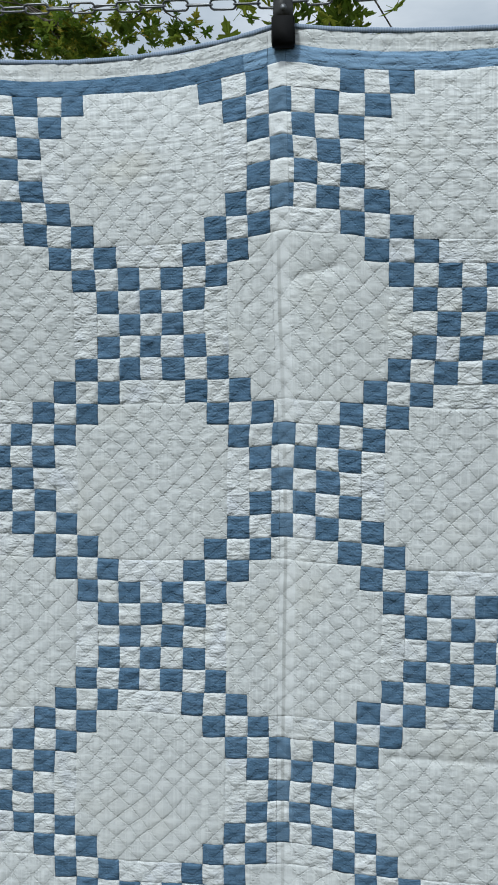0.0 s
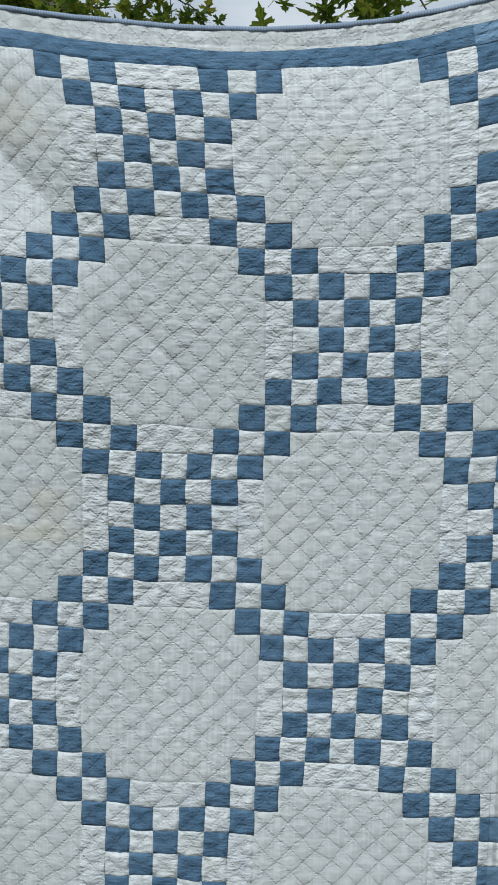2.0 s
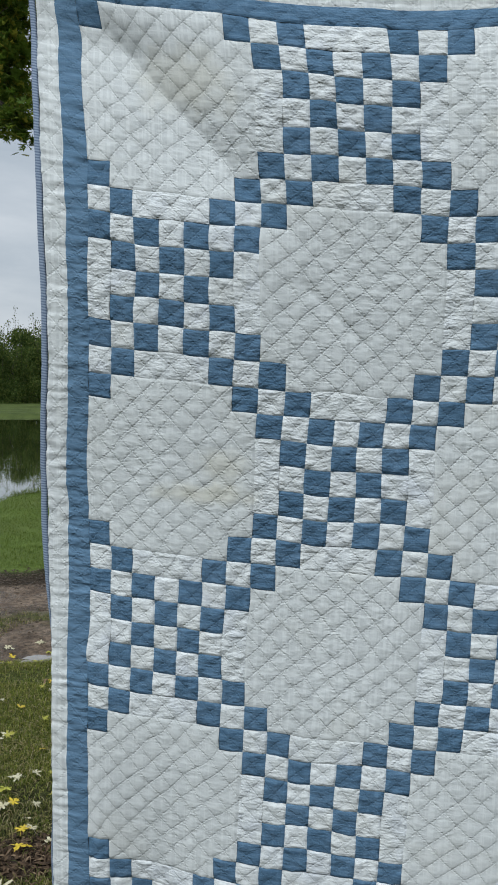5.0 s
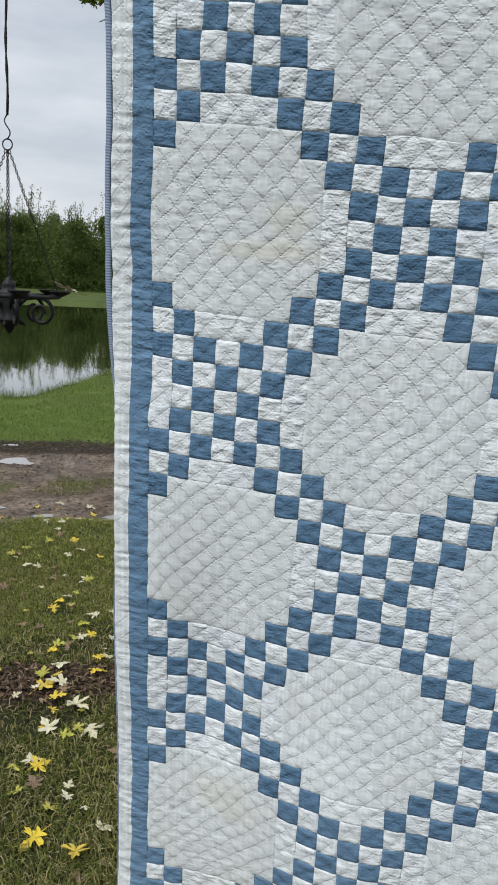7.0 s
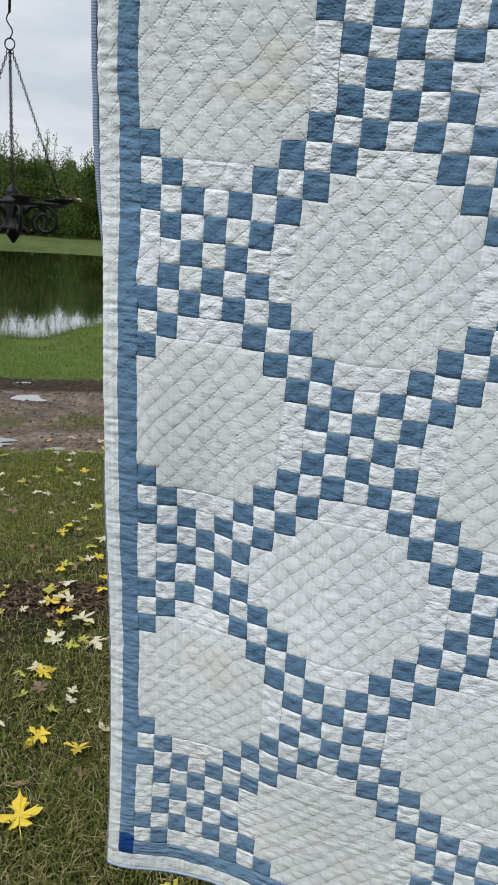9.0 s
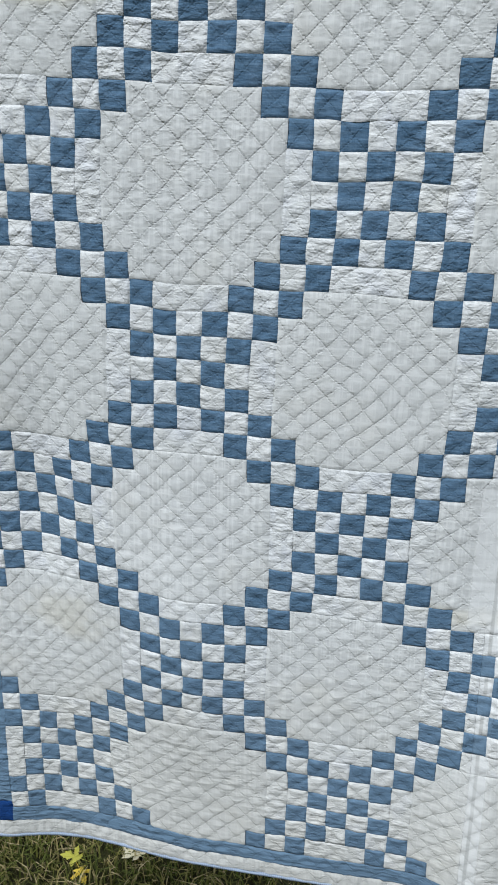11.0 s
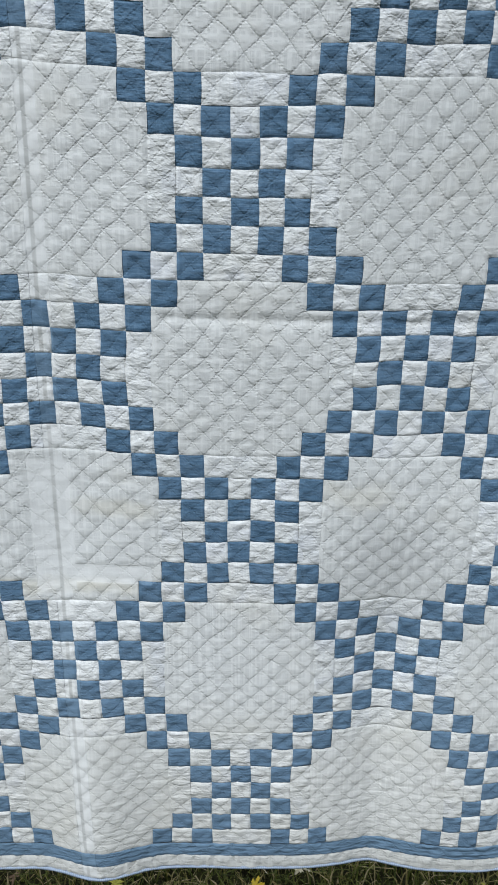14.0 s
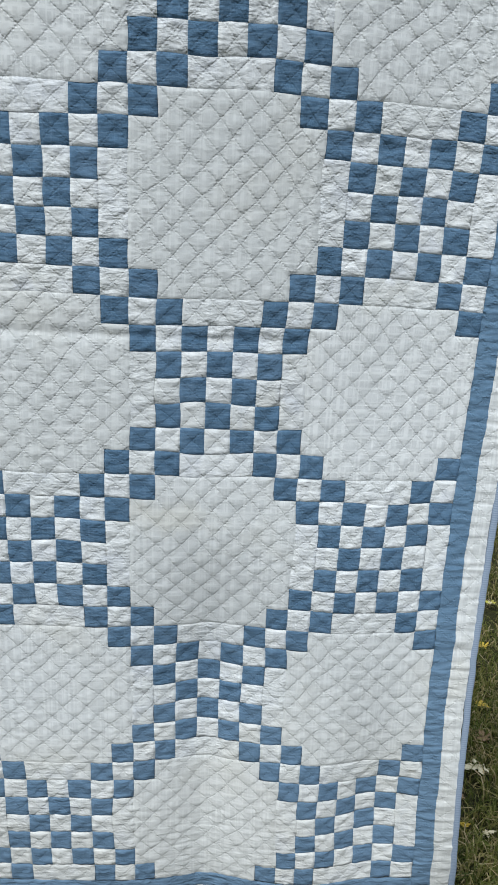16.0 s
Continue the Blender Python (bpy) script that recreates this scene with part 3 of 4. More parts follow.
def quilt_place(c, r, lift):
    """Where a point of the quilt hangs: c and r count patches from its top left field corner, lift is metres off the cloth."""
    c, r, lift = np.asarray(c, float), np.asarray(r, float), np.asarray(lift, float)
    # the left hand edge rolls backward half way down
    c = np.where(c < 0, c * (1.05 + 0.14 * (1 - step(2, 14, r))), c)
    over = np.maximum(-c - 1.80, 0)
    roll = step(20.5, 27, r) * (1 - 0.4 * step(31, 36, r))
    c = c + over * 0.75 * roll
    wide, deep = waves((c - 24.5) / 26, 6), waves((r - 28) / 30, 6)
    sums = [0.0, 0.0, 0.0]
    n = 0
    for i in range(7):
        for j in range(7 - i):
            w = wide[i] * deep[j] * 0.001
            for k, table in enumerate((WAVE_X, WAVE_Y, WAVE_Z)):
                sums[k] = sums[k] + table[n] * w
            n += 1
    head = np.maximum(r, -1)
    near_top = np.exp(-head / 5)
    x = (c - 24.5) * CELL + sums[0] + near_top * (0.002 * np.sin(2 * math.pi * (c + 1.2) / 24.8) * (c < 23.6) + 0.0051 * np.exp(-((c - 15) / 4) ** 2))
    # the side bellies out beside a plain block
    x = x - 0.008 * np.exp(-((r - 17.3) / 3.2) ** 2 - (c / 2.5) ** 2)
    # the top edge sags between its clips
    t = np.where(c < 23.6, (c + 1.2) / 24.8, (c - 23.6) / 26.6)
    z = 0.16 + (56 - r) * CELL + sums[2] - 4 * t * (1 - t) * (0.0577 * np.exp(-head / 16) + -0.0004 * near_top)
    y = sums[1] + 0.0393 * near_top + 0.0078 * np.exp(-np.abs(c - 23.7) / 1.6) * np.exp(-r / 16)
    # hanging folds: a ridge under the middle clip, hollows to its sides
    y = y + -0.0319 * np.exp(-((c - 24.3) / 2.1) ** 2) * step(38, 57, r)
    y = y + 0.0441 * np.exp(-np.sqrt((c - 38.4) ** 2 + 0.3) / 2.6) * step(37, 45, r)
    y = y + 0.0098 * np.exp(-((c - 5.0) / 3.0) ** 2) * step(40, 55, r) + -0.0273 * np.exp(-((c + 1) / 2.5) ** 2) * step(40, 57, r)
    for mid, half, low, tall, depth in SWELL:
        y = y + depth * np.exp(-((c - mid) / half) ** 2 - ((r - low) / tall) ** 2)
    # the pull from the corner clip: a crease running down across the corner block
    d = (c - 1.3) - (r - 1.0) * 0.98
    y = y + 0.027 * np.exp(-np.maximum(d, 0) / 2.6) * np.exp(-np.maximum(-d, 0) / 5.0) * step(-0.5, 2, r) * (1 - step(5, 9.5, r)) * (1 - step(5, 10, c))
    # sharp little creases from folding: ends in patches, depth in metres
    for ca, ra, cb, rb, depth in ((28.6, 29.4, 41.6, 29.5, 0.0035), (8.6, 9.9, 10.9, 11.9, 0.0025), (24.0, 8.9, 25.9, 8.2, 0.004), (14.6, 24.5, 20.2, 24.3, 0.002), (42.6, 22.5, 48.5, 22.4, 0.003)):
        t = np.clip(((c - ca) * (cb - ca) + (r - ra) * (rb - ra)) / ((cb - ca) ** 2 + (rb - ra) ** 2), 0, 1)
        y = y + depth * np.exp(-np.hypot(c - ca - t * (cb - ca), r - ra - t * (rb - ra)) / 0.22)
    y = y + over * roll * CELL * 0.9 - lift
    zz = z - HANG
    return np.stack([x, y * math.cos(LEAN) - zz * math.sin(LEAN), y * math.sin(LEAN) + zz * math.cos(LEAN) + HANG], -1)


def stitch_grid(c, r):
    """The quilting lines wander as a hand would draw them."""
    u = c + 0.14 * lattice(c * 0.35, r * 0.35, 11) + 0.07 * lattice(c * 1.1, r * 1.1, 13)
    v = r + 0.14 * lattice(c * 0.35, r * 0.35, 12) + 0.07 * lattice(c * 1.1, r * 1.1, 14)
    return u, v


def puff(c, r):
    """Height of the quilted cloth: pillows between two families of slanting stitched lines, sagging a little, and the cloth's own puckers."""
    wc, wr = stitch_grid(c, r)
    a, b = wc + wr, wc - wr
    fa, fb = a - np.floor(a) - 0.5, b - np.floor(b) - 0.5
    da, db = 0.5 - np.abs(fa), 0.5 - np.abs(fb)
    ka, kb = 0.75 + 0.14 * lattice(c * 0.14, r * 0.14, 21), 0.75 + 0.14 * lattice(c * 0.14, r * 0.14, 22)
    h = 0.0021 * (1 - ka * np.exp(-da / 0.17)) * (1 - 0.8 * kb * np.exp(-db / 0.17)) * (1 + 0.7 * (fa - fb))
    rough = 0.75 + 0.5 * lattice(c * 0.11 + 3, r * 0.09, 23)
    # the panel beside the fold has gone limp and flat
    limp = step(22.2, 22.4, c) * (1 - step(24.2, 24.5, c)) * step(35.0, 35.4, r) * (1 - step(41.0, 41.4, r))
    limp = np.maximum(limp, step(23.6, 23.9, c) * (1 - step(27.4, 27.7, c)) * step(40.0, 40.3, r) * (1 - step(40.9, 41.2, r)))
    h = h * (1 - 0.75 * limp)
    h = h + rough * (0.0005 * lattice(c * 1.1, r * 2.4, 31) + 0.0004 * lattice(c * 2.2, r * 5.0, 32))
    return h


def drift(c, r):
    """Hand-cut patches: seams wander a little."""
    return (c + 0.06 * lattice(c * 0.5 + 5, r * 0.5, 41) + 0.055 * lattice(c + 0.5, r + 0.5, 43),
            r + 0.06 * lattice(c * 0.5, r * 0.5 + 9, 42) + 0.055 * lattice(c + 0.5, r + 0.5, 44))


STOPS = (0.0, 0.05, 0.13, 0.22, 0.32, 0.42, 0.5, 0.58, 0.68, 0.78, 0.87, 0.95)


def ticks(a, b):
    out = [i + s for i in range(int(math.floor(a)), int(math.ceil(b))) for s in STOPS if a - 1e-9 <= i + s < b - 0.02]
    return np.array([a] + [v for v in out if v > a + 0.02] + [b])


def cloth_piece(name, c0, c1, r0, r1, material, parent, label="", cut=False, lift=0.0, ribs=""):
    cs, rs = ticks(c0, c1), ticks(r0, r1)
    C, R = np.meshgrid(cs, rs)
    edge = np.minimum(np.minimum(C - c0, c1 - C), np.minimum(R - r0, r1 - R))
    keep = np.ones((len(rs) - 1, len(cs) - 1), bool)
    if cut:
        # the plain block has its four corner patches let in
        cm, rm = (cs[1:] + cs[:-1]) / 2, (rs[1:] + rs[:-1]) / 2
        CM, RM = np.meshgrid(cm, rm)
        keep = ~(((CM < c0 + 1) | (CM > c1 - 1)) & ((RM < r0 + 1) | (RM > r1 - 1)))
        ic = np.maximum(c0 + 1 - C, C - (c1 - 1))
        ir = np.maximum(r0 + 1 - R, R - (r1 - 1))
        corner = np.hypot(np.maximum(-ic, 0), np.maximum(-ir, 0))
        edge = np.minimum(edge, corner)
    long = cut or c1 - c0 > 1.5 or r1 - r0 > 1.5
    h = puff(C, R) * (0.7 + 0.3 * (1 - np.exp(-edge / 0.12))) - (0.0007 if long else 0.0017) * np.exp(-(edge / 0.045) ** 2)
    if not long:
        h = 0.9 * h + 0.0009 * lattice(C * 2.3, R * 3.1, 81) + 0.0006 * lattice(C * 4.6, R * 6.0, 82)
    gather = lattice(C * np.where(np.abs(R - np.round(R)) < 0.3, 5.0, 2.0), R * 4.2, 51)
    h = h + 0.0008 * gather * np.exp(-edge / 0.16)
    if ribs:
        # narrow border strips are drawn up into small cross ribs
        run, side = (C, R) if ribs == "across" else (R, C)
        h = 0.55 * h + 0.0013 * lattice(run * 6.2, side * 1.0, 71) + 0.0007 * lattice(run * 2.6, side * 2.2, 72) - 0.0006 * np.exp(-(edge / 0.1) ** 2)
    DC, DR = drift(C, R)
    verts = quilt_place(DC, DR, h + lift).reshape(-1, 3)
    k = len(cs)
    jj, ii = np.nonzero(keep)
    base = jj * k + ii
    faces = np.stack([base, base + k, base + k + 1, base + 1], 1)
    uv = np.stack([DC, DR], -1).reshape(-1, 2)
    grid = np.stack(stitch_grid(C, R), -1).reshape(-1, 2)
    return child(name, mesh_from(name, verts.tolist(), faces.tolist(), material, uv, stitches=grid), parent, label)


def backing_piece(name, c0, c1, r0, r1, parent, lift=-0.006):
    cs, rs = np.linspace(c0, c1, 2 * int(c1 - c0) + 1), np.linspace(r0, r1, 2 * int(r1 - r0) + 1)
    C, R = np.meshgrid(cs, rs)
    verts = quilt_place(C, R, np.full(C.shape, lift)).reshape(-1, 3)
    k = len(cs)
    faces = [(j * k + i, j * k + i + 1, (j + 1) * k + i + 1, (j + 1) * k + i) for j in range(len(rs) - 1) for i in range(k - 1)]
    return child(name, mesh_from(name, verts.tolist(), faces, MAT_WHITE, np.stack([C, R], -1).reshape(-1, 2)), parent)


def is_blue(dc, dr):
    """Chain blocks: two crossing double diagonals of blue."""
    return abs(dc - dr) == 1 or abs(dc + dr) == 1


BLUE_W, WHITE_W = 0.86, 0.84   # borders, in patch widths


def build_quilt():
    quilt = new("quilt")
    tagged(quilt, "old blue and white patchwork quilt clipped to a chain", "quilt")
    for bj in range(8):
        for bi in range(7):
            c0, r0 = 7 * bi, 7 * bj
            chain = (bi + bj) % 2 == 1
            if not chain:
                block = cloth_piece("plain_block", c0, c0 + 7, r0, r0 + 7, MAT_WHITE, quilt, cut=True)
                for dc in (0, 6):
                    for dr in (0, 6):
                        cloth_piece("blue_square", c0 + dc, c0 + dc + 1, r0 + dr, r0 + dr + 1, MAT_BLUE, block)
                continue
            block = backing_piece("chain_block", c0, c0 + 7, r0, r0 + 7, quilt)
            for dr in range(7):
                for dc in range(7):
                    x, y = dc - 3, dr - 3
                    if abs(y) == 3 and abs(x) <= 1 or abs(x) == 3 and abs(y) <= 1:
                        continue
                    if is_blue(x, y):
                        cloth_piece("blue_square", c0 + dc, c0 + dc + 1, r0 + dr, r0 + dr + 1, MAT_BLUE, block)
                    else:
                        cloth_piece("white_square", c0 + dc, c0 + dc + 1, r0 + dr, r0 + dr + 1, MAT_PIECED, block)
            for a in (0, 6):
                cloth_piece("white_strip", c0 + 2, c0 + 5, r0 + a, r0 + a + 1, MAT_PIECED, block)
                cloth_piece("white_strip", c0 + a, c0 + a + 1, r0 + 2, r0 + 5, MAT_PIECED, block)
    # borders
    b, w = BLUE_W, BLUE_W + WHITE_W
    lb, lw = 0.97, 1.95
    tb, tw = 0.80, 0.80 + 0.72
    cloth_piece("blue_border", 0, 22, -tb, 0, MAT_BLUE, quilt)
    cloth_piece("blue_border", 22, 49, -tb, 0, MAT_PALE, quilt, "sun-faded pale blue border strip")
    cloth_piece("blue_border", 0, 49, 56, 56 + b, MAT_BORDER, quilt)
    cloth_piece("blue_border", -lb, 0, -tb, 55.65, MAT_BORDER, quilt, ribs="down")
    cloth_piece("blue_border", 49, 49 + b, -tb, 56 + b, MAT_BORDER, quilt, ribs="down")
    cloth_piece("corner_patch", -lb, 0, 55.65, 56 + b, MAT_DARK, quilt, "deep blue corner patch")
    cloth_piece("white_border", -lw, 49 + w, -tw, -tb, MAT_WHITE, quilt, ribs="across")
    cloth_piece("white_border", -lw, 49 + w, 56 + b, 56 + w, MAT_WHITE, quilt, ribs="across")
    cloth_piece("white_border", -lw, -lb, -tb, 56 + b, MAT_WHITE, quilt, ribs="down")
    cloth_piece("white_border", 49 + b, 49 + w, -tb, 56 + b, MAT_WHITE, quilt, ribs="down")
    # binding: a narrow rounded edge, folded round to the back
    prof = [(math.cos(a), math.sin(a)) for a in np.linspace(-0.5 * math.pi, 1.5 * math.pi, 10)]

    def bind(fixed, lo, hi, vertical, sign, width):
        ts = np.arange(lo, hi + 0.01, 0.12)
        T, K = np.meshgrid(ts, np.arange(len(prof)))
        out = np.array([q[1] for q in prof])[K]
        off = np.array([q[0] for q in prof])[K]
        wob = 0.02 * lattice(T * 0.9, 0 * T, 61) + 0.008 * lattice(T * 4, 0 * T, 62)
        f = fixed + sign * (width * 0.5 * (1 + np.sign(out) * np.abs(out) ** 0.6) + wob)
        C, R = (f, T) if vertical else (T, f)
        verts = quilt_place(C, R, -0.002 - 0.0036 * np.sign(off) * np.abs(off) ** 0.6 + 0.0003 * lattice(T * 3, K * 0.9, 63)).reshape(-1, 3)
        n = len(ts)
        faces = [(j * n + i, j * n + i + 1, (j + 1) * n + i + 1, (j + 1) * n + i) for j in range(len(prof) - 1) for i in range(n - 1)]
        uv = np.stack([T, K * 0.1], -1).reshape(-1, 2)
        child("binding", mesh_from("binding", verts.tolist(), faces, MAT_BIND if vertical and sign < 0 else MAT_BIND_PALE, uv), quilt, "narrow striped grey-blue binding")

    bind(-tw, -lw, 49 + w, False, -1, 0.2)
    bind(56 + w, -lw, 49 + w, False, 1, 0.16)
    bind(-lw, -tw, 56 + w, True, -1, 0.30)
    bind(49 + w, -tw, 56 + w, True, 1, 0.28)
    backing_piece("backing", -lw, 49 + w, -tw, 56 + w, quilt, -0.0085)
    return quilt


quilt = build_quilt()


# ---------------------------------------------------------------- chain and clips
def build_chain():
    chain = new("chain")
    tagged(chain, "galvanised steel link chain strung level above the quilt", "chain")
    half, width, wire = 0.0211, 0.0076, 0.0018
    path = []
    for k in range(24):
        t = 2 * math.pi * k / 24
        path.append((math.copysign(half - width, math.cos(t)) + width * math.cos(t) if abs(math.cos(t)) > 1e-6 else 0, 0, width * math.sin(t)))
    bm = tube(path, wire, 8, closed=True)
    me = bpy.data.meshes.new("link")
    bm.to_mesh(me)
    bm.free()
    me.polygons.foreach_set("use_smooth", np.ones(len(me.polygons), dtype=bool))
    me.materials.append(MAT_STEEL)
    pitch = 2 * half - 1.9 * wire
    rng = random.Random(2)
    x = -2.6
    i = 0
    while x < 2.6:
        z = CHAIN_Z + 0.030 * abs(x + 0.03)
        turn = 90 if i % 2 else 0
        m = pose(x, CHAIN_Y, z, turn + 40 + rng.uniform(-16, 16), -math.degrees(math.copysign(0.030, x + 0.03)), 0)
        ob = child("link", me, chain)
        ob.matrix_basis = m
        x += pitch
        i += 1
    return chain


CHAIN_Y, CHAIN_Z = 0.042, 2.398
build_chain()


def build_clip(at_c):
    clip = new("spring_clip")
    tagged(clip, "steel spring clip with black rubber jaws on the chain", "clip", "clips along the chain")
    foot = quilt_place(at_c, -1.0, 0.0)
    clip.matrix_world = pose(foot[0], foot[1], foot[2], 0, 0, 0)
    w = 0.0165
    for name, y0, y1 in (("front_jaw", -0.020, -0.0165), ("back_jaw", 0.0165, 0.020)):
        part(name, slab([(-w, 0.012), (w, 0.012), (w * 0.92, 0.05), (w * 0.9, 0.115), (-w * 0.9, 0.115), (-w * 0.92, 0.05)], y0, y1, 0.001), MAT_CLAMP, clip)
    for name, y0, y1 in (("front_pad", -0.024, -0.006), ("back_pad", 0.006, 0.024)):
        part(name, slab([(-w * 1.12, -0.014), (-w, -0.0185), (w, -0.0185), (w * 1.12, -0.014), (w * 1.1, 0.028), (-w * 1.1, 0.028)], y0, y1, 0.0022), MAT_RUBBER, clip, "black rubber jaw cover")
    part("rivet", lathe([(0.0, -0.0035), (0.0035, -0.003), (0.005, 0.0), (0.005, 0.001)], 14), MAT_STEEL, clip, "bright rivet head").matrix_basis = pose(0.001, -0.021, 0.041, 90, 0, 0)
    spring = [(0.012 * (k / 40 - 0.5) * 2, 0.0085 * math.cos(k * 0.9), 0.062 + 0.0085 * math.sin(k * 0.9)) for k in range(41)]
    part("spring", tube(spring, 0.0013, 6), MAT_STEEL, clip)


for at_c in (23.7, -1.15, 50.1):
    build_clip(at_c)


# ---------------------------------------------------------------- maple overhead
def maple_outline(rng):
    """Half outline of a lobed leaf, then mirrored: lobes, teeth and deep bays."""
    half = [(0.02, 0.0), (0.15, -0.07), (0.33, -0.05), (0.22, 0.03), (0.13, 0.10), (0.30, 0.16), (0.42, 0.15), (0.55, 0.27), (0.44, 0.30), (0.46, 0.40), (0.33, 0.36), (0.24, 0.33), (0.10, 0.30),
            (0.12, 0.47), (0.25, 0.53), (0.17, 0.60), (0.19, 0.72), (0.09, 0.72), (0.05, 0.86), (0.0, 1.0)]
    half = [(x * rng.uniform(0.88, 1.12), y * rng.uniform(0.94, 1.06)) for x, y in half]
    other = [(-x * rng.uniform(0.9, 1.1), y * rng.uniform(0.95, 1.05)) for x, y in half[-2::-1]]
    return half + other


def leaf_arrays(rng, size, curl=0.25):
    ring = maple_outline(rng)
    bend = rng.uniform(-curl, curl)
    fold = rng.uniform(0.1, 0.5) * rng.choice((-1, 1))
    verts = [(0.0, 0.28 * size, 0.0)]
    for x, y in ring:
        z = fold * abs(x) * 0.6 + bend * (y - 0.3) ** 2 + rng.uniform(-0.05, 0.05)
        verts.append((x * size, y * size, z * size))
    n = len(ring)
    faces = [(0, 1 + k, 1 + (k + 1) % n) for k in range(n)]
    # stalk
    s = len(verts)
    verts += [(-0.012 * size, 0, 0), (0.012 * size, 0, 0), (0.05 * size, -0.45 * size, -0.1 * size), (0.03 * size, -0.45 * size, -0.1 * size)]
    faces.append((s, s + 1, s + 2, s + 3))
    return verts, faces


LEAVES = [leaf_arrays(random.Random(100 + k), 1.0) for k in range(6)]


class Foliage:
    """Collects many small leaves into one mesh."""

    def __init__(self):
        self.v, self.f, self.n = [], [], 0

    def add(self, matrix, shape):
        v, f = shape
        a = np.asarray(v)
        m = np.array(matrix)
        self.v.append(a @ m[:3, :3].T + m[:3, 3])
        self.f += [tuple(i + self.n for i in face) for face in f]
        self.n += len(v)

    def part(self, name, material, parent):
        return child(name, mesh_from(name, np.concatenate(self.v).tolist(), self.f, material, smooth_faces=False), parent)


def build_maple(root, label, seed, twigs=(), clumps=(), hook=None):
    tree = new("maple_tree")
    tagged(tree, label, "tree")
    rng = random.Random(seed)
    root = Vector(root)
    root.z = ground_z(root.x, root.y) - 0.05
    trunk = [root + Vector((0.05 * math.sin(k), 0.04 * math.cos(k * 1.3), 0.9 * k)) for k in range(10)]
    part("trunk", tube(trunk, 0.30, 14, taper=lambda t: 1.25 - 0.55 * t + 0.5 * math.exp(-t * 14)), MAT_BARK, tree)
    leaves = Foliage()
    top = trunk[-1]

    def limb(a, b, radius, droop):
        pts = []
        a, b = Vector(a), Vector(b)
        for k in range(13):
            t = k / 12
            p = a.lerp(b, t)
            p.z += droop * math.sin(math.pi * t)
            p += Vector((rng.uniform(-1, 1), rng.uniform(-1, 1), rng.uniform(-1, 1))) * 0.012 * (b - a).length
            pts.append(p)
        part("limb", tube(pts, radius, 7, taper=lambda t: 1.0 - 0.78 * t), MAT_BARK, tree)
        return pts

    def spray(pts, count, spread, size, drop):
        for _ in range(count):
            p = pts[rng.randrange(len(pts))]
            q = Vector((rng.gauss(0, spread), rng.gauss(0, spread), rng.gauss(-drop, spread)))
            m = Matrix.Translation(p + q) @ Euler((rng.uniform(1.9, 3.6), rng.uniform(-0.7, 0.7), rng.uniform(0, 6.28))).to_matrix().to_4x4()
            leaves.add(m @ Matrix.Scale(size * rng.uniform(0.7, 1.2), 4), rng.choice(LEAVES))

    def twig(a, b, radius=0.006):
        pts = [Vector(a).lerp(Vector(b), k / 6) + Vector((rng.uniform(-1, 1), rng.uniform(-1, 1), rng.uniform(-1, 1))) * 0.02 for k in range(7)]
        part("twig", tube(pts, radius, 5, taper=lambda t: 1.0 - 0.6 * t), MAT_BARK, tree)
        return pts

    # limbs passing over the quilt, with hanging twigs
    for joint, hung in twigs:
        limb(top + Vector((0, 0, -0.2)), joint, 0.03, 0.5)
        for a, b, count, spread, size, bare in hung:
            pts = twig(a, b, 0.010)
            spray(pts[1:7 - bare], count, spread, size, 0.07)
    for centre, spread, count, size in clumps:
        c = Vector(centre)
        pts = limb(top, c, 0.022, 1.3)
        for _ in range(9):
            tip = c + Vector((rng.gauss(0, spread[0]), rng.gauss(0, spread[1]), rng.gauss(0, spread[2])))
            tw = twig(pts[-2], tip, 0.012)
            spray(tw[2:], count // 9, min(spread) * 0.5, size, 0.1)
    if hook is not None:
        x, y, z = hook
        limb(top, (x - 0.35, y - 0.5, z), 0.035, 1.8)
        part("limb", tube([(x - 0.4, y - 0.55, z + 0.04), (x, y, z + 0.05), (x + 0.5, y + 0.6, z + 0.2)], 0.03, 7), MAT_BARK, tree)
    leaves.part("crown", MAT_MAPLE, tree)


CH_X, CH_Y, CH_Z, CH_S = -2.045, 1.515, 1.475, 1.16
# joints of limbs; from each, twigs: start, tip, leaves, spread, leaf size, bare steps at the tip
NEAR_TWIGS = (
    ((0.05, 4.0, 5.5), (((-0.02, 3.97, 5.3), (0.18, 3.98, 4.26), 34, 0.085, 0.17, 1), ((-0.12, 3.97, 5.2), (-0.14, 3.97, 4.48), 16, 0.07, 0.17, 0),
                        ((0.14, 3.98, 5.2), (0.62, 4.0, 4.24), 26, 0.085, 0.17, 2), ((-0.40, 3.95, 5.2), (-0.47, 3.95, 4.54), 12, 0.06, 0.16, 0),
                        ((-0.58, 3.95, 5.2), (-0.63, 3.95, 4.60), 4, 0.04, 0.13, 0))),
    ((-1.72, 7.0, 7.4), (((-1.74, 7.0, 7.2), (-1.58, 7.01, 5.92), 60, 0.17, 0.18, 0), ((-2.0, 7.0, 7.1), (-2.07, 6.99, 6.3), 16, 0.09, 0.17, 0),
                         ((-1.4, 7.0, 7.1), (-1.37, 7.02, 6.42), 12, 0.08, 0.17, 0), ((-1.6, 7.01, 6.3), (-1.23, 7.02, 6.03), 18, 0.08, 0.17, 0),
                         ((-1.64, 7.01, 6.3), (-2.12, 6.99, 6.11), 22, 0.09, 0.17, 0))),
)
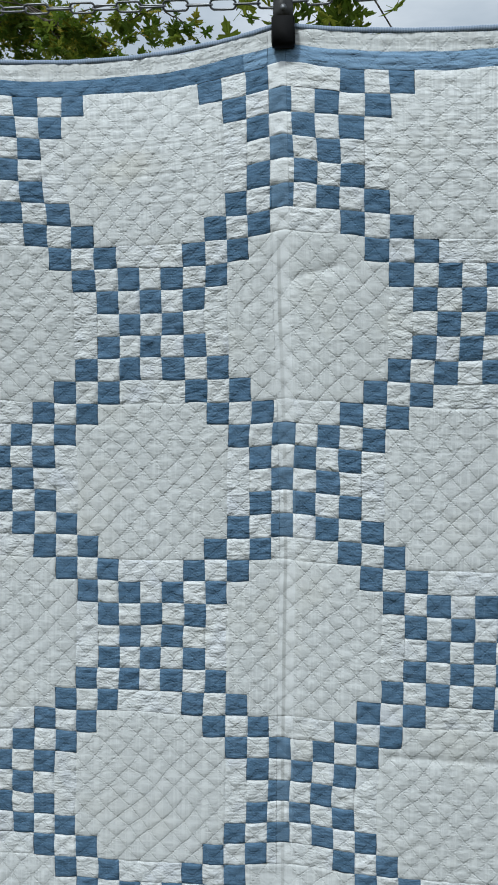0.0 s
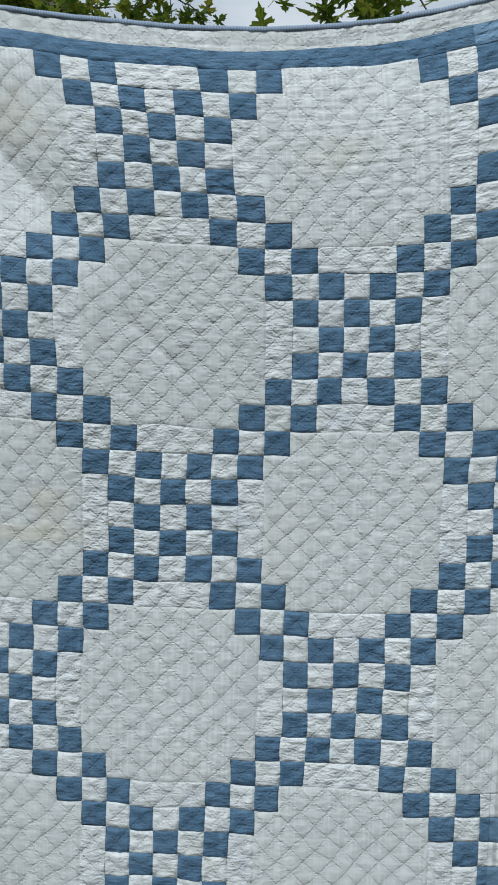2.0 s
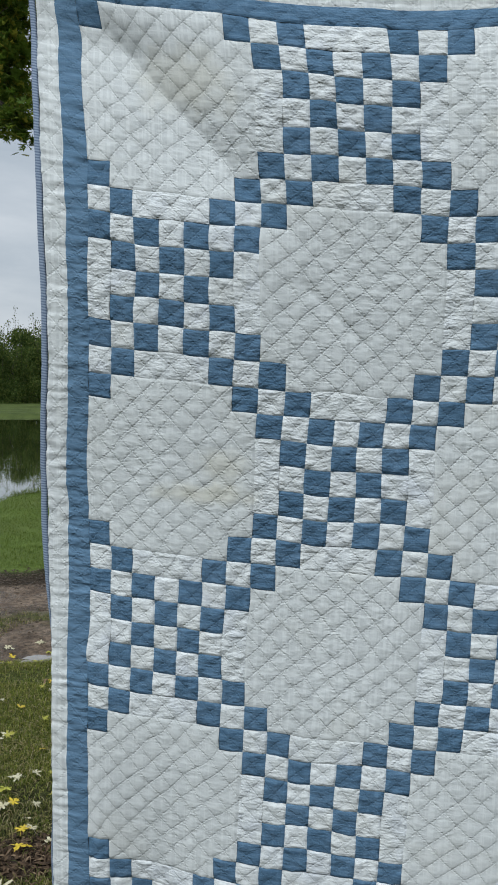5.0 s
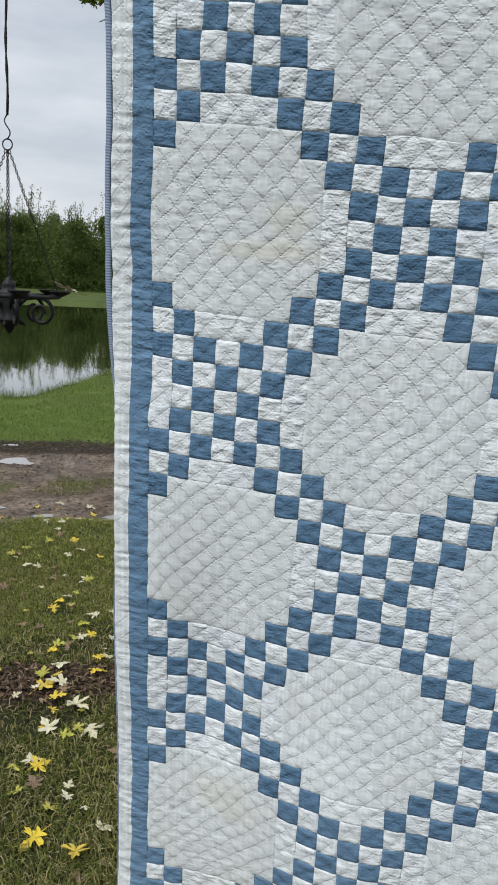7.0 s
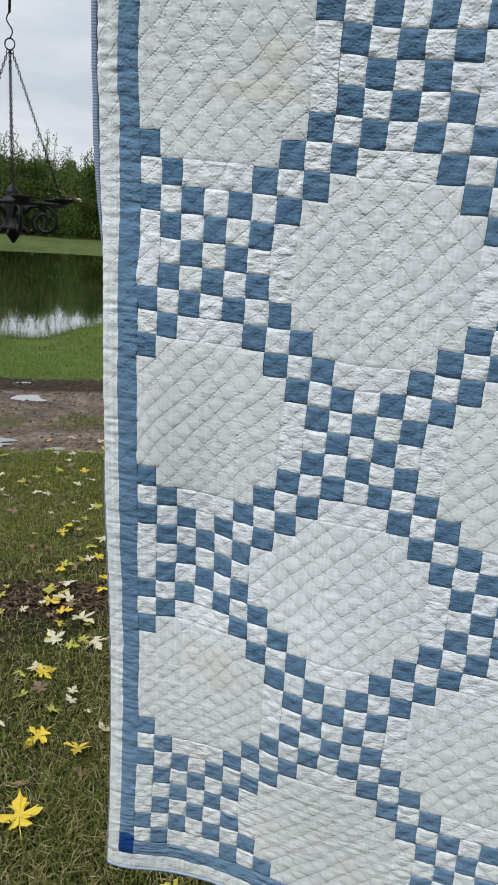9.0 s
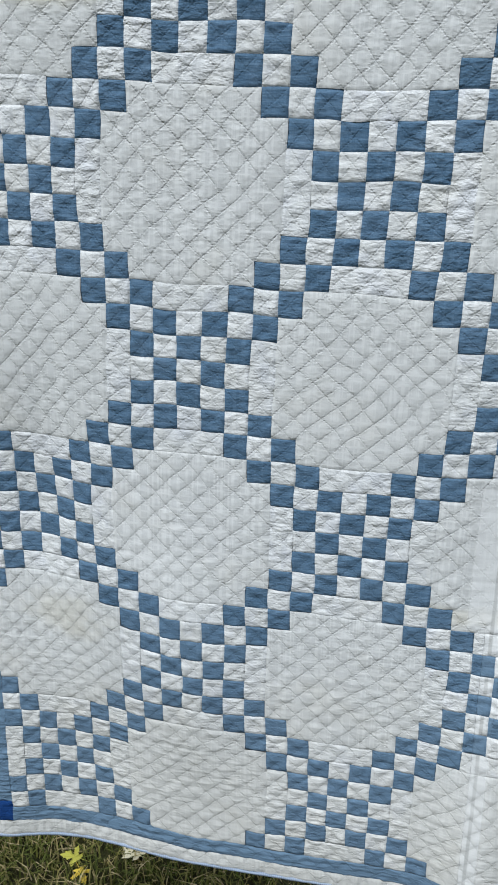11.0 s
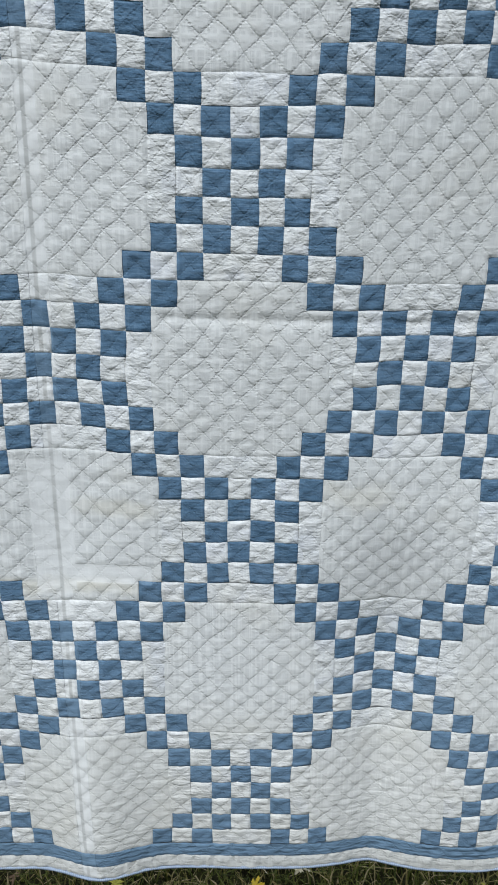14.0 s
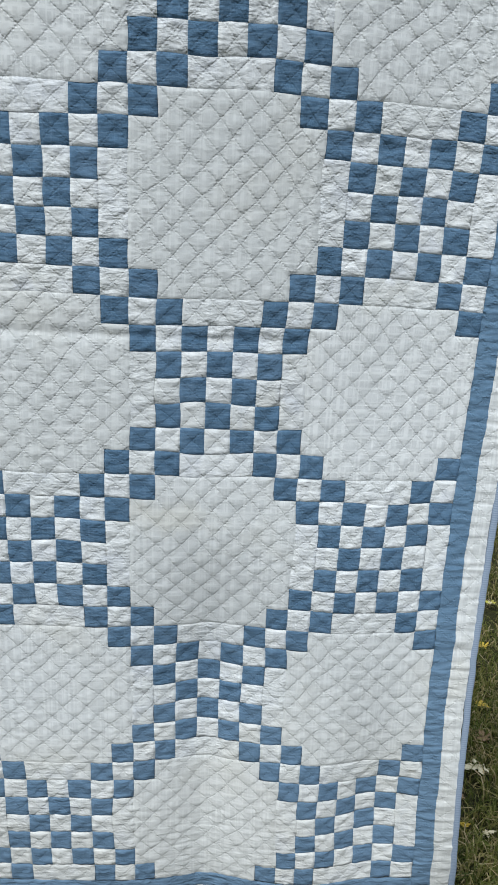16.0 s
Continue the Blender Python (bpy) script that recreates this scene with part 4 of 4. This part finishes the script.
FAR_CLUMPS = (
    ((-2.92, 8.63, 6.85), (0.30, 0.3, 0.12), 260, 0.17),
    ((-4.2, 10.54, 7.97), (0.5, 0.4, 0.30), 520, 0.17),
    ((-2.2, 7.68, 6.33), (0.22, 0.3, 0.10), 160, 0.17),
    ((-5.55, 12.76, 9.75), (0.42, 0.5, 0.34), 640, 0.17),
    ((-6.45, 12.7, 10.0), (0.6, 0.6, 0.5), 520, 0.16),
    ((-7.05, 12.5, 8.5), (0.24, 0.5, 0.5), 1100, 0.17),
    ((-6.95, 12.5, 7.3), (0.20, 0.45, 0.42), 1100, 0.17),
    ((-6.72, 12.3, 7.9), (0.12, 0.4, 0.4), 700, 0.17),
    ((-6.66, 12.3, 6.40), (0.08, 0.2, 0.16), 300, 0.15),
    ((-7.75, 12.4, 7.9), (0.42, 0.6, 0.42), 700, 0.16),
    ((-8.3, 12.2, 9.3), (0.7, 0.7, 0.6), 520, 0.16),
)
build_maple((5.0, 6.5, 0.0), "silver maple with drooping branches of green leaves turning yellow", 8, NEAR_TWIGS, hook=(CH_X, CH_Y, CH_Z + 3.3))
build_maple((-12.5, 9.0, 0.0), "dense dark silver maple beyond the hanging quilt", 9, clumps=FAR_CLUMPS)


# ---------------------------------------------------------------- trees across the pond
def bank_tree(h, w, seed, leaf=0.085, count=12500):
    rng = random.Random(seed)
    tree = new("bank_tree")
    part("trunk", tube([(0, 0, -0.15), (0.05, 0.03, h * 0.3), (-0.04, 0.02, h * 0.62)], 0.09, 7, taper=lambda t: 1 - 0.6 * t), MAT_BARK, tree)
    fol = Foliage()
    clumps = []
    for _ in range(17):
        t = rng.random() ** 0.8
        z = h * (0.06 + 0.86 * t)
        rad = w * (1.0 - 0.55 * t ** 1.6) * math.sqrt(rng.random())
        a = rng.uniform(0, 6.283)
        clumps.append((Vector((rad * math.cos(a), rad * math.sin(a), z)), w * rng.uniform(0.22, 0.42)))
    for _ in range(5):
        a = rng.uniform(0, 6.283)
        clumps.append((Vector((0.5 * w * math.cos(a), 0.5 * w * math.sin(a), h * rng.uniform(0.92, 1.08))), w * 0.14))
    blade = ([(-0.5, 0, 0), (0.0, -0.32, 0.08), (0.5, 0, 0), (0.0, 0.32, -0.08)], [(0, 1, 2), (0, 2, 3)])
    for _ in range(count):
        c, s = clumps[rng.randrange(len(clumps))]
        q = Vector((rng.gauss(0, 1), rng.gauss(0, 1), rng.gauss(0, 1))).normalized() * (1.5 * s * rng.random() ** 0.45)
        p = c + q
        p.z = max(p.z, 0.02)
        m = Matrix.Translation(p) @ Euler((rng.uniform(0, 6.28), rng.uniform(0, 6.28), rng.uniform(0, 6.28))).to_matrix().to_4x4()
        fol.add(m @ Matrix.Scale(leaf * rng.uniform(0.6, 1.3), 4), blade)
    # thin open tops
    for _ in range(9):
        a, r0 = rng.uniform(0, 6.283), w * 0.8 * math.sqrt(rng.random())
        foot = Vector((r0 * math.cos(a), r0 * math.sin(a), h * 0.7))
        tip = foot + Vector((rng.uniform(-0.35, 0.35), rng.uniform(-0.35, 0.35), h * rng.uniform(0.4, 0.92)))
        part("branch", tube([foot, foot.lerp(tip, 0.5) + Vector((0.04, 0.03, 0)), tip], 0.014, 5, taper=lambda t: 1 - 0.7 * t), MAT_BARK, tree)
        for _ in range(80):
            t = rng.uniform(0.1, 1.02)
            p = foot.lerp(tip, t) + Vector((rng.gauss(0, 1), rng.gauss(0, 1), rng.gauss(0, 0.8))) * (0.17 - 0.11 * t)
            m = Matrix.Translation(p) @ Euler((rng.uniform(0, 6.28), rng.uniform(0, 6.28), 0)).to_matrix().to_4x4()
            fol.add(m @ Matrix.Scale(leaf * rng.uniform(0.6, 1.1), 4), blade)
    fol.part("crown", MAT_HEDGE, tree)
    for piece in tree.children:
        piece.data.transform(Matrix.Scale(2.3, 4))
    tagged(tree, "dense dark green tree on the far bank of the pond", "tree", "trees on the far bank")
    return tree


def build_far_bank():
    rng = random.Random(4)
    kinds = [bank_tree(2.3, 1.7, 1), bank_tree(2.0, 1.9, 2), bank_tree(2.8, 1.5, 3, count=9000), bank_tree(1.7, 1.7, 4)]
    spots = []
    l = -75.0
    while l < 80:
        for row in (0, 1, 2):
            spots.append((l + rng.uniform(-2.2, 2.2), POND_FAR + 22 + 5.0 * row + rng.uniform(-2.0, 2.0), row))
        l += 3.0
    used = 0
    for l, a, row in spots:
        q = ROAD_WAY * l + ROAD_ACROSS * a
        m = pose(q.x, q.y, ground_z(q.x, q.y), 0, 0, rng.uniform(0, 360)) @ Matrix.Scale(rng.uniform(0.84, 1.15), 4)
        k = rng.choice((0, 1, 3)) if row == 0 else rng.choice((0, 2))
        if used < 4:
            kinds[used].matrix_basis = m
        else:
            copy_thing(kinds[k], m)
        used += 1


build_far_bank()


# ---------------------------------------------------------------- hanging iron chandelier
def build_chandelier():
    top = new("chandelier")
    tagged(top, "black wrought iron candle chandelier hanging on a rope", "chandelier")
    top.matrix_world = pose(CH_X, CH_Y, CH_Z, 0, 0, 12) @ Matrix.Diagonal((0.95, 0.95, 1, 1))
    s = CH_S
    part("body", lathe([(0.0, -0.145), (0.006, -0.14), (0.02, -0.118), (0.03, -0.10), (0.046, -0.098), (0.05, -0.088), (0.034, -0.08), (0.036, -0.05), (0.040, 0.0),
                        (0.036, 0.014), (0.02, 0.024), (0.024, 0.034), (0.021, 0.044), (0.008, 0.060), (0.0, 0.068)], 18), MAT_IRON, top).scale = (0.95 * s, 0.95 * s, 0.86 * s)
    # spiked collar
    for k in range(8):
        a = 2 * math.pi * k / 8
        bm = lathe([(0.0, 0), (0.008, 0.004), (0.007, 0.016), (0.0, 0.034)], 6)
        ob = part("spike", bm, MAT_IRON, top)
        ob.matrix_basis = pose(s * 0.030 * math.cos(a), s * 0.030 * math.sin(a), -0.080 * s, 0, 118, math.degrees(a)) @ Matrix.Scale(s, 4)
    part("hoop", tube([(0.165 * s * math.cos(t), 0.165 * s * math.sin(t), 0.0) for t in np.linspace(0, 2 * math.pi, 49)[:-1]], 0.0062 * s, 8, closed=True), MAT_IRON, top)
    for k in range(6):
        a = 2 * math.pi * k / 6
        arm = []
        for q in np.linspace(0.0, 8.2, 36):
            rad = 0.046 * (1 - 0.088 * q)
            arm.append((0.108 + rad * math.sin(q), -0.050 + rad * math.cos(q)))
        ca, sa = math.cos(a), math.sin(a)
        part("scroll", tube([(s * x * ca, s * x * sa, s * z) for x, z in arm], 0.0062 * s, 7, taper=lambda t: 1.1 - 0.45 * t), MAT_IRON, top)
        bar = [(0.02, -0.06), (0.035, -0.03), (0.06, -0.008), (0.11, -0.002), (0.165, 0.0)]
        part("arm", tube([(s * x * ca, s * x * sa, s * z) for x, z in bar], 0.0062 * s, 7), MAT_IRON, top)
        dish = part("candle_dish", lathe([(0.0, 0.004), (0.012, 0.004), (0.014, 0.010), (0.040, 0.016), (0.047, 0.022), (0.048, 0.020), (0.041, 0.012), (0.014, 0.0), (0.0, -0.004)], 18), MAT_IRON, top)
        dish.matrix_basis = pose(s * 0.175 * ca, s * 0.175 * sa, 0.004 * s) @ Matrix.Scale(0.74 * s, 4)
    # suspension: ring, hook, four chains and the rope above
    ring_z = 0.455 * s
    part("ring", tube([(0.016 * s * math.cos(t), 0, ring_z + 0.016 * s * math.sin(t)) for t in np.linspace(0, 2 * math.pi, 25)[:-1]], 0.0022 * s, 6, closed=True), MAT_IRON, top)
    hook = [(0.0, 0.0, ring_z + 0.013 * s)]
    for q in np.linspace(0, 1, 22):
        hook.append((s * 0.009 * math.sin(q * 6.6), 0, ring_z + s * (0.016 + 0.074 * q)))
    part("hook", tube(hook, 0.0022 * s, 6), MAT_IRON, top)
    path = [(0.0040 * math.cos(t), 0, 0.0066 * math.sin(t)) for t in np.linspace(0, 2 * math.pi, 13)[:-1]]
    for k in range(4):
        a = radians(22) + math.pi / 2 * k
        foot, head = Vector((0.16 * s * math.cos(a), 0.16 * s * math.sin(a), 0.012 * s)), Vector((0.006 * math.cos(a), 0.006 * math.sin(a), ring_z - 0.016 * s))
        n = int((head - foot).length / 0.0115)
        bm = bmesh.new()
        turn = (head - foot).to_track_quat("Z", "X").to_matrix().to_4x4()
        for i in range(n):
            lk = tube(path, 0.0016 * s, 5, closed=True)
            bmesh.ops.transform(lk, matrix=Matrix.Translation(foot.lerp(head, (i + 0.5) / n)) @ turn @ pose(0, 0, 0, 0, 0, 90 * (i % 2)), verts=lk.verts)
            tmp = bpy.data.meshes.new("tmp")
            lk.to_mesh(tmp)
            lk.free()
            bm.from_mesh(tmp)
            bpy.data.meshes.remove(tmp)
        part("suspension_chain", bm, MAT_IRON, top)
    rope = [(0.003 * math.sin(k * 0.9), 0.002 * math.cos(k), ring_z + s * 0.085 + 0.05 * k) for k in range(56)]
    part("rope", tube(rope, 0.0042 * s, 7, taper=lambda t: 1.0 + 0.28 * math.sin(t * 150)), MAT_IRON, top)


build_chandelier()


def build_caught_leaf():
    v, f = leaf_arrays(random.Random(77), 0.10, 0.5)
    leaf = new("caught_leaf", mesh_from("caught_leaf", v, f, MAT_TAN, smooth_faces=False))
    side = Vector((math.cos(radians(30)), math.sin(radians(30)), 0))
    p = Vector((CH_X, CH_Y, CH_Z + 0.022)) + side * 0.24
    leaf.matrix_basis = pose(p.x, p.y, p.z, 20, 12, 120)
    tagged(leaf, "pale yellow maple leaf caught on the iron chandelier", "leaf")


build_caught_leaf()


# ---------------------------------------------------------------- grass
def blades(name, boxes, material, label, seed):
    rng = np.random.default_rng(seed)
    V, F, n = [], [], 0
    for x0, x1, y0, y1, per, h0, h1, keep in boxes:
        count = int((x1 - x0) * (y1 - y0) * per)
        xs, ys = rng.uniform(x0, x1, count), rng.uniform(y0, y1, count)
        for x, y in zip(xs.tolist(), ys.tolist()):
            a = across(x, y)
            if not keep(x, y, a):
                continue
            bare = noise.noise(Vector((x * 2.1, y * 2.1, 5)))
            if ((along(x, y) - BARE[0]) / BARE[2]) ** 2 + ((a - BARE[1]) / BARE[3]) ** 2 < 1.0 and rng.random() < 0.93:
                continue
            if bare > 0.3 and rng.random() < 0.75:
                continue
            z = ground_z(x, y) - 0.004
            h = rng.uniform(h0, h1)
            t, bend, wide = rng.uniform(0, 6.283), rng.uniform(0.3, 1.5), rng.uniform(0.0011, 0.0028)
            dx, dy = math.cos(t), math.sin(t)
            V += [(x - dy * wide, y + dx * wide, z), (x + dy * wide, y - dx * wide, z),
                  (x - dy * wide * 0.8 + dx * h * bend * 0.3, y + dx * wide * 0.8 + dy * h * bend * 0.3, z + h * 0.6),
                  (x + dy * wide * 0.8 + dx * h * bend * 0.3, y - dx * wide * 0.8 + dy * h * bend * 0.3, z + h * 0.6),
                  (x + dx * h * bend, y + dy * h * bend, z + h * (1.0 - 0.35 * bend))]
            F += [(n, n + 1, n + 3, n + 2), (n + 2, n + 3, n + 4)]
            n += 5
    ob = new(name, mesh_from(name, V, F, material, smooth_faces=False))
    tagged(ob, label, "grass", kind="stuff")


def sector(x, y, lo, hi):
    """Is a place seen past the quilt's edge, between two bearings from where one stands before it?"""
    return lo < math.degrees(math.atan2(x + 0.4, y + 1.06)) < hi


blades("grass", (
    (-1.5, 1.9, 0.1, 1.5, 9000, 0.015, 0.07, lambda x, y, a: True),
    (-5.0, -1.1, 0.3, 5.4, 11000, 0.012, 0.048, lambda x, y, a: a < ROAD_NEAR + 0.05 and sector(x, y, -42, -21) and y < 3.2),
    (-6.0, -1.1, 3.0, 5.6, 7500, 0.012, 0.045, lambda x, y, a: a < ROAD_NEAR + 0.05 and sector(x, y, -42, -17)),
    (1.0, 3.4, 0.3, 4.0, 5500, 0.02, 0.08, lambda x, y, a: sector(x, y, 24, 52)),
    (-7.0, 7.0, -5.0, 6.0, 520, 0.02, 0.07, lambda x, y, a: a < ROAD_NEAR + 0.05),
    (-6.5, -2.0, 3.5, 6.6, 2600, 0.01, 0.05, lambda x, y, a: abs(a - 6.32 + 0.25 * noise.noise(Vector((x, y, 1)))) < 0.24 and noise.noise(Vector((x * 1.3, y * 1.3, 9))) > -0.1),
), MAT_GRASS, "short patchy turf of green and dead brown blades", 3)
blades("verge_grass", (
    (-6.0, -1.1, 2.2, 5.6, 6500, 0.015, 0.05, lambda x, y, a: 2.95 < a + 0.5 * noise.noise(Vector((x * 1.4, y * 1.4, 4))) and a < ROAD_NEAR + 0.08 and sector(x, y, -42, -17)),
    (-5.0, -1.1, 0.6, 4.0, 1800, 0.015, 0.05, lambda x, y, a: a < 2.9 and sector(x, y, -42, -21)),
), MAT_VERGE, "bright yellow-green turf along the edge of the track", 6)
blades("bank_grass", (
    (-13.0, -3.0, 5.5, 15.0, 1500, 0.025, 0.07, lambda x, y, a: a > ROAD_FAR + 0.3 + 0.25 * noise.noise(Vector((x * 1.7, y * 1.7, 8))) and shore(x, y) < -0.55 and sector(x, y, -42, -14)),
    (-14.0, -3.0, 8.0, 18.0, 1500, 0.06, 0.22, lambda x, y, a: -0.8 < shore(x, y) < -0.05 and sector(x, y, -42, -14)),
), MAT_LUSH, "lush green grass between the track and the pond", 4)


# ---------------------------------------------------------------- clods of churned mud
def build_clods():
    rng = random.Random(77)
    V, F = [], []
    for _ in range(2600):
        l = rng.uniform(-3.4, 1.0)
        a = rng.gauss(ROAD_FAR, 0.2) if rng.random() < 0.7 else rng.uniform(ROAD_NEAR, ROAD_FAR)
        if any(((l - pl) / (1.3 * rl)) ** 2 + ((a - pa) / (1.3 * ra)) ** 2 < 1 for pl, pa, rl, ra in PUDDLES):
            continue
        q = ROAD_WAY * l + ROAD_ACROSS * a
        r = rng.uniform(0.004, 0.015)
        z = ground_z(q.x, q.y) + 0.2 * r
        n = len(V)
        for dx, dy, dz in ((1, 0, 0), (0.3, 0.9, 0.1), (-0.8, 0.5, 0), (-0.7, -0.6, 0.1), (0.4, -0.9, 0), (0.1, 0.1, 0.7), (0, 0, -0.5)):
            k = r * rng.uniform(0.7, 1.3)
            V.append((q.x + dx * k * 1.3, q.y + dy * k * 1.3, z + dz * k))
        for k in range(5):
            F += [(n + k, n + (k + 1) % 5, n + 5), (n + (k + 1) % 5, n + k, n + 6)]
    ob = new("mud_clods", mesh_from("mud_clods", V, F, simple("wet_mud_clod", (0.03, 0.021, 0.014), (0.11, 0.078, 0.055), 14, rough=0.55, bump=0.4, dist=0.006)))
    tagged(ob, "dark wet clods of mud churned up on the track", "mud", kind="stuff")


build_clods()


# ---------------------------------------------------------------- raked litter
def build_litter():
    rng = random.Random(31)
    m = Nodes("brown_litter", rough=0.85, spec=0.2)
    k = m.island()
    col = m.mix(m.fade(k, 0.0, 0.7), (0.022, 0.014, 0.009), (0.095, 0.060, 0.036))
    m.colour(m.mix(m.fade(k, 0.82, 1.0), col, (0.22, 0.15, 0.095)))
    V, F = [], []
    for _ in range(2600):
        l, a = BARE[0] + BARE[2] * rng.gauss(0, 0.55), BARE[1] + BARE[3] * rng.gauss(0, 0.6)
        q = ROAD_WAY * l + ROAD_ACROSS * a
        z = ground_z(q.x, q.y) + rng.uniform(0.0, 0.016)
        t, half, wide, tip = rng.uniform(0, 6.283), rng.uniform(0.008, 0.030), rng.uniform(0.002, 0.009), rng.uniform(-0.012, 0.012)
        ca, sa = math.cos(t), math.sin(t)
        n = len(V)
        for u, w, h in ((-half, 0.3 * wide, -tip), (-0.2 * half, -wide, 0.004), (half, -0.2 * wide, tip), (0.3 * half, wide, 0.006)):
            V.append((q.x + u * ca - w * sa, q.y + u * sa + w * ca, z + h))
        F += [(n, n + 1, n + 3), (n + 1, n + 2, n + 3)]
    tagged(new("leaf_litter", mesh_from("leaf_litter", V, F, m.mat, smooth_faces=False)), "dark brown raked leaf litter on bare earth", "litter", kind="stuff")


build_litter()


# ---------------------------------------------------------------- fallen leaves
def build_fallen():
    rng = random.Random(12)
    tints = {"yellow": MAT_YELLOW, "pale": MAT_TAN, "green": MAT_LIME, "brown": MAT_BROWN}
    words = {"yellow": "bright yellow maple leaf", "pale": "pale cream maple leaf", "green": "yellow-green maple leaf", "brown": "dry brown maple leaf"}
    made = {}
    for tint, mat in tints.items():
        shapes = [leaf_arrays(random.Random(40 + k), 1.0, 0.7 if tint == "brown" else 0.4) for k in range(6)]
        made[tint] = [mesh_from("fallen_leaf", v, f, mat, smooth_faces=False) for v, f in shapes]
    spots = [(x, y, size, tint) for tint, rows in LEAF_SPOTS for x, y, size in rows]
    for _ in range(230):
        t, d = radians(rng.uniform(-44, -19)), rng.uniform(2.4, 6.6)
        spots.append((-0.4 + d * math.sin(t), -1.06 + d * math.cos(t), rng.uniform(0.03, 0.075), rng.choice(("yellow", "green", "green", "pale", "pale", "brown"))))
    for _ in range(26):
        spots.append((rng.uniform(1.5, 2.6), rng.uniform(1.0, 3.2), rng.uniform(0.03, 0.07), rng.choice(("yellow", "green", "pale", "brown"))))
    for _ in range(22):
        spots.append((rng.uniform(-1.0, 1.2), rng.uniform(0.7, 1.7), rng.uniform(0.03, 0.07), rng.choice(("green", "pale", "brown"))))
    for x, y, size, tint in spots:
        a = across(x, y)
        if a > ROAD_FAR:
            continue
        ob = new("fallen_leaf", rng.choice(made[tint]))
        lie = 0.03 if a < ROAD_NEAR else 0.012
        ob.matrix_basis = pose(x, y, ground_z(x, y) + lie, rng.uniform(-22, 22), rng.uniform(-22, 22), rng.uniform(0, 360)) @ Matrix.Scale(size, 4)
        tagged(ob, words[tint] + " lying on the " + ("grass" if a < ROAD_NEAR else "muddy track"), "leaf", "fallen leaves")


# the larger leaves, by colour: place and size
LEAF_SPOTS = (
    ("yellow", ((-1.45, 0.57, 0.127), (-1.46, 0.95, 0.094), (-1.61, 0.98, 0.103), (-1.82, 1.29, 0.088), (-2.10, 1.81, 0.121), (-2.01, 1.76, 0.09), (-1.94, 2.07, 0.067), (-1.98, 2.17, 0.075), (-2.08, 1.94, 0.059),
                (-0.40, 0.50, 0.091), (-0.92, 0.48, 0.05), (0.28, 0.48, 0.045), (1.22, 0.76, 0.069), (1.62, 1.69, 0.054), (1.46, 1.33, 0.053))),
    ("pale", ((-1.78, 0.97, 0.091), (-1.43, 1.05, 0.069), (-1.88, 1.53, 0.092), (-1.75, 1.61, 0.101), (-1.90, 1.76, 0.112), (-2.01, 1.90, 0.094), (-2.12, 2.06, 0.092), (-2.21, 2.64, 0.07),
              (-0.78, 0.55, 0.076), (0.30, 0.54, 0.085), (0.41, 0.54, 0.06), (1.37, 0.99, 0.081), (1.27, 0.73, 0.038))),
    ("green", ((-1.83, 1.52, 0.068), (-2.16, 1.95, 0.072), (-2.25, 2.23, 0.077), (-2.21, 2.52, 0.075), (-2.20, 2.35, 0.066), (-0.93, 0.51, 0.058), (-0.53, 0.48, 0.095), (-0.05, 0.51, 0.055), (0.86, 0.44, 0.042))),
    ("brown", ((-1.54, 0.72, 0.054), (-1.42, 0.84, 0.07), (-2.13, 1.45, 0.078), (-2.41, 2.39, 0.088), (-0.48, 0.45, 0.046), (-0.31, 0.54, 0.03), (1.42, 1.12, 0.049), (1.26, 0.87, 0.044))),
)
build_fallen()
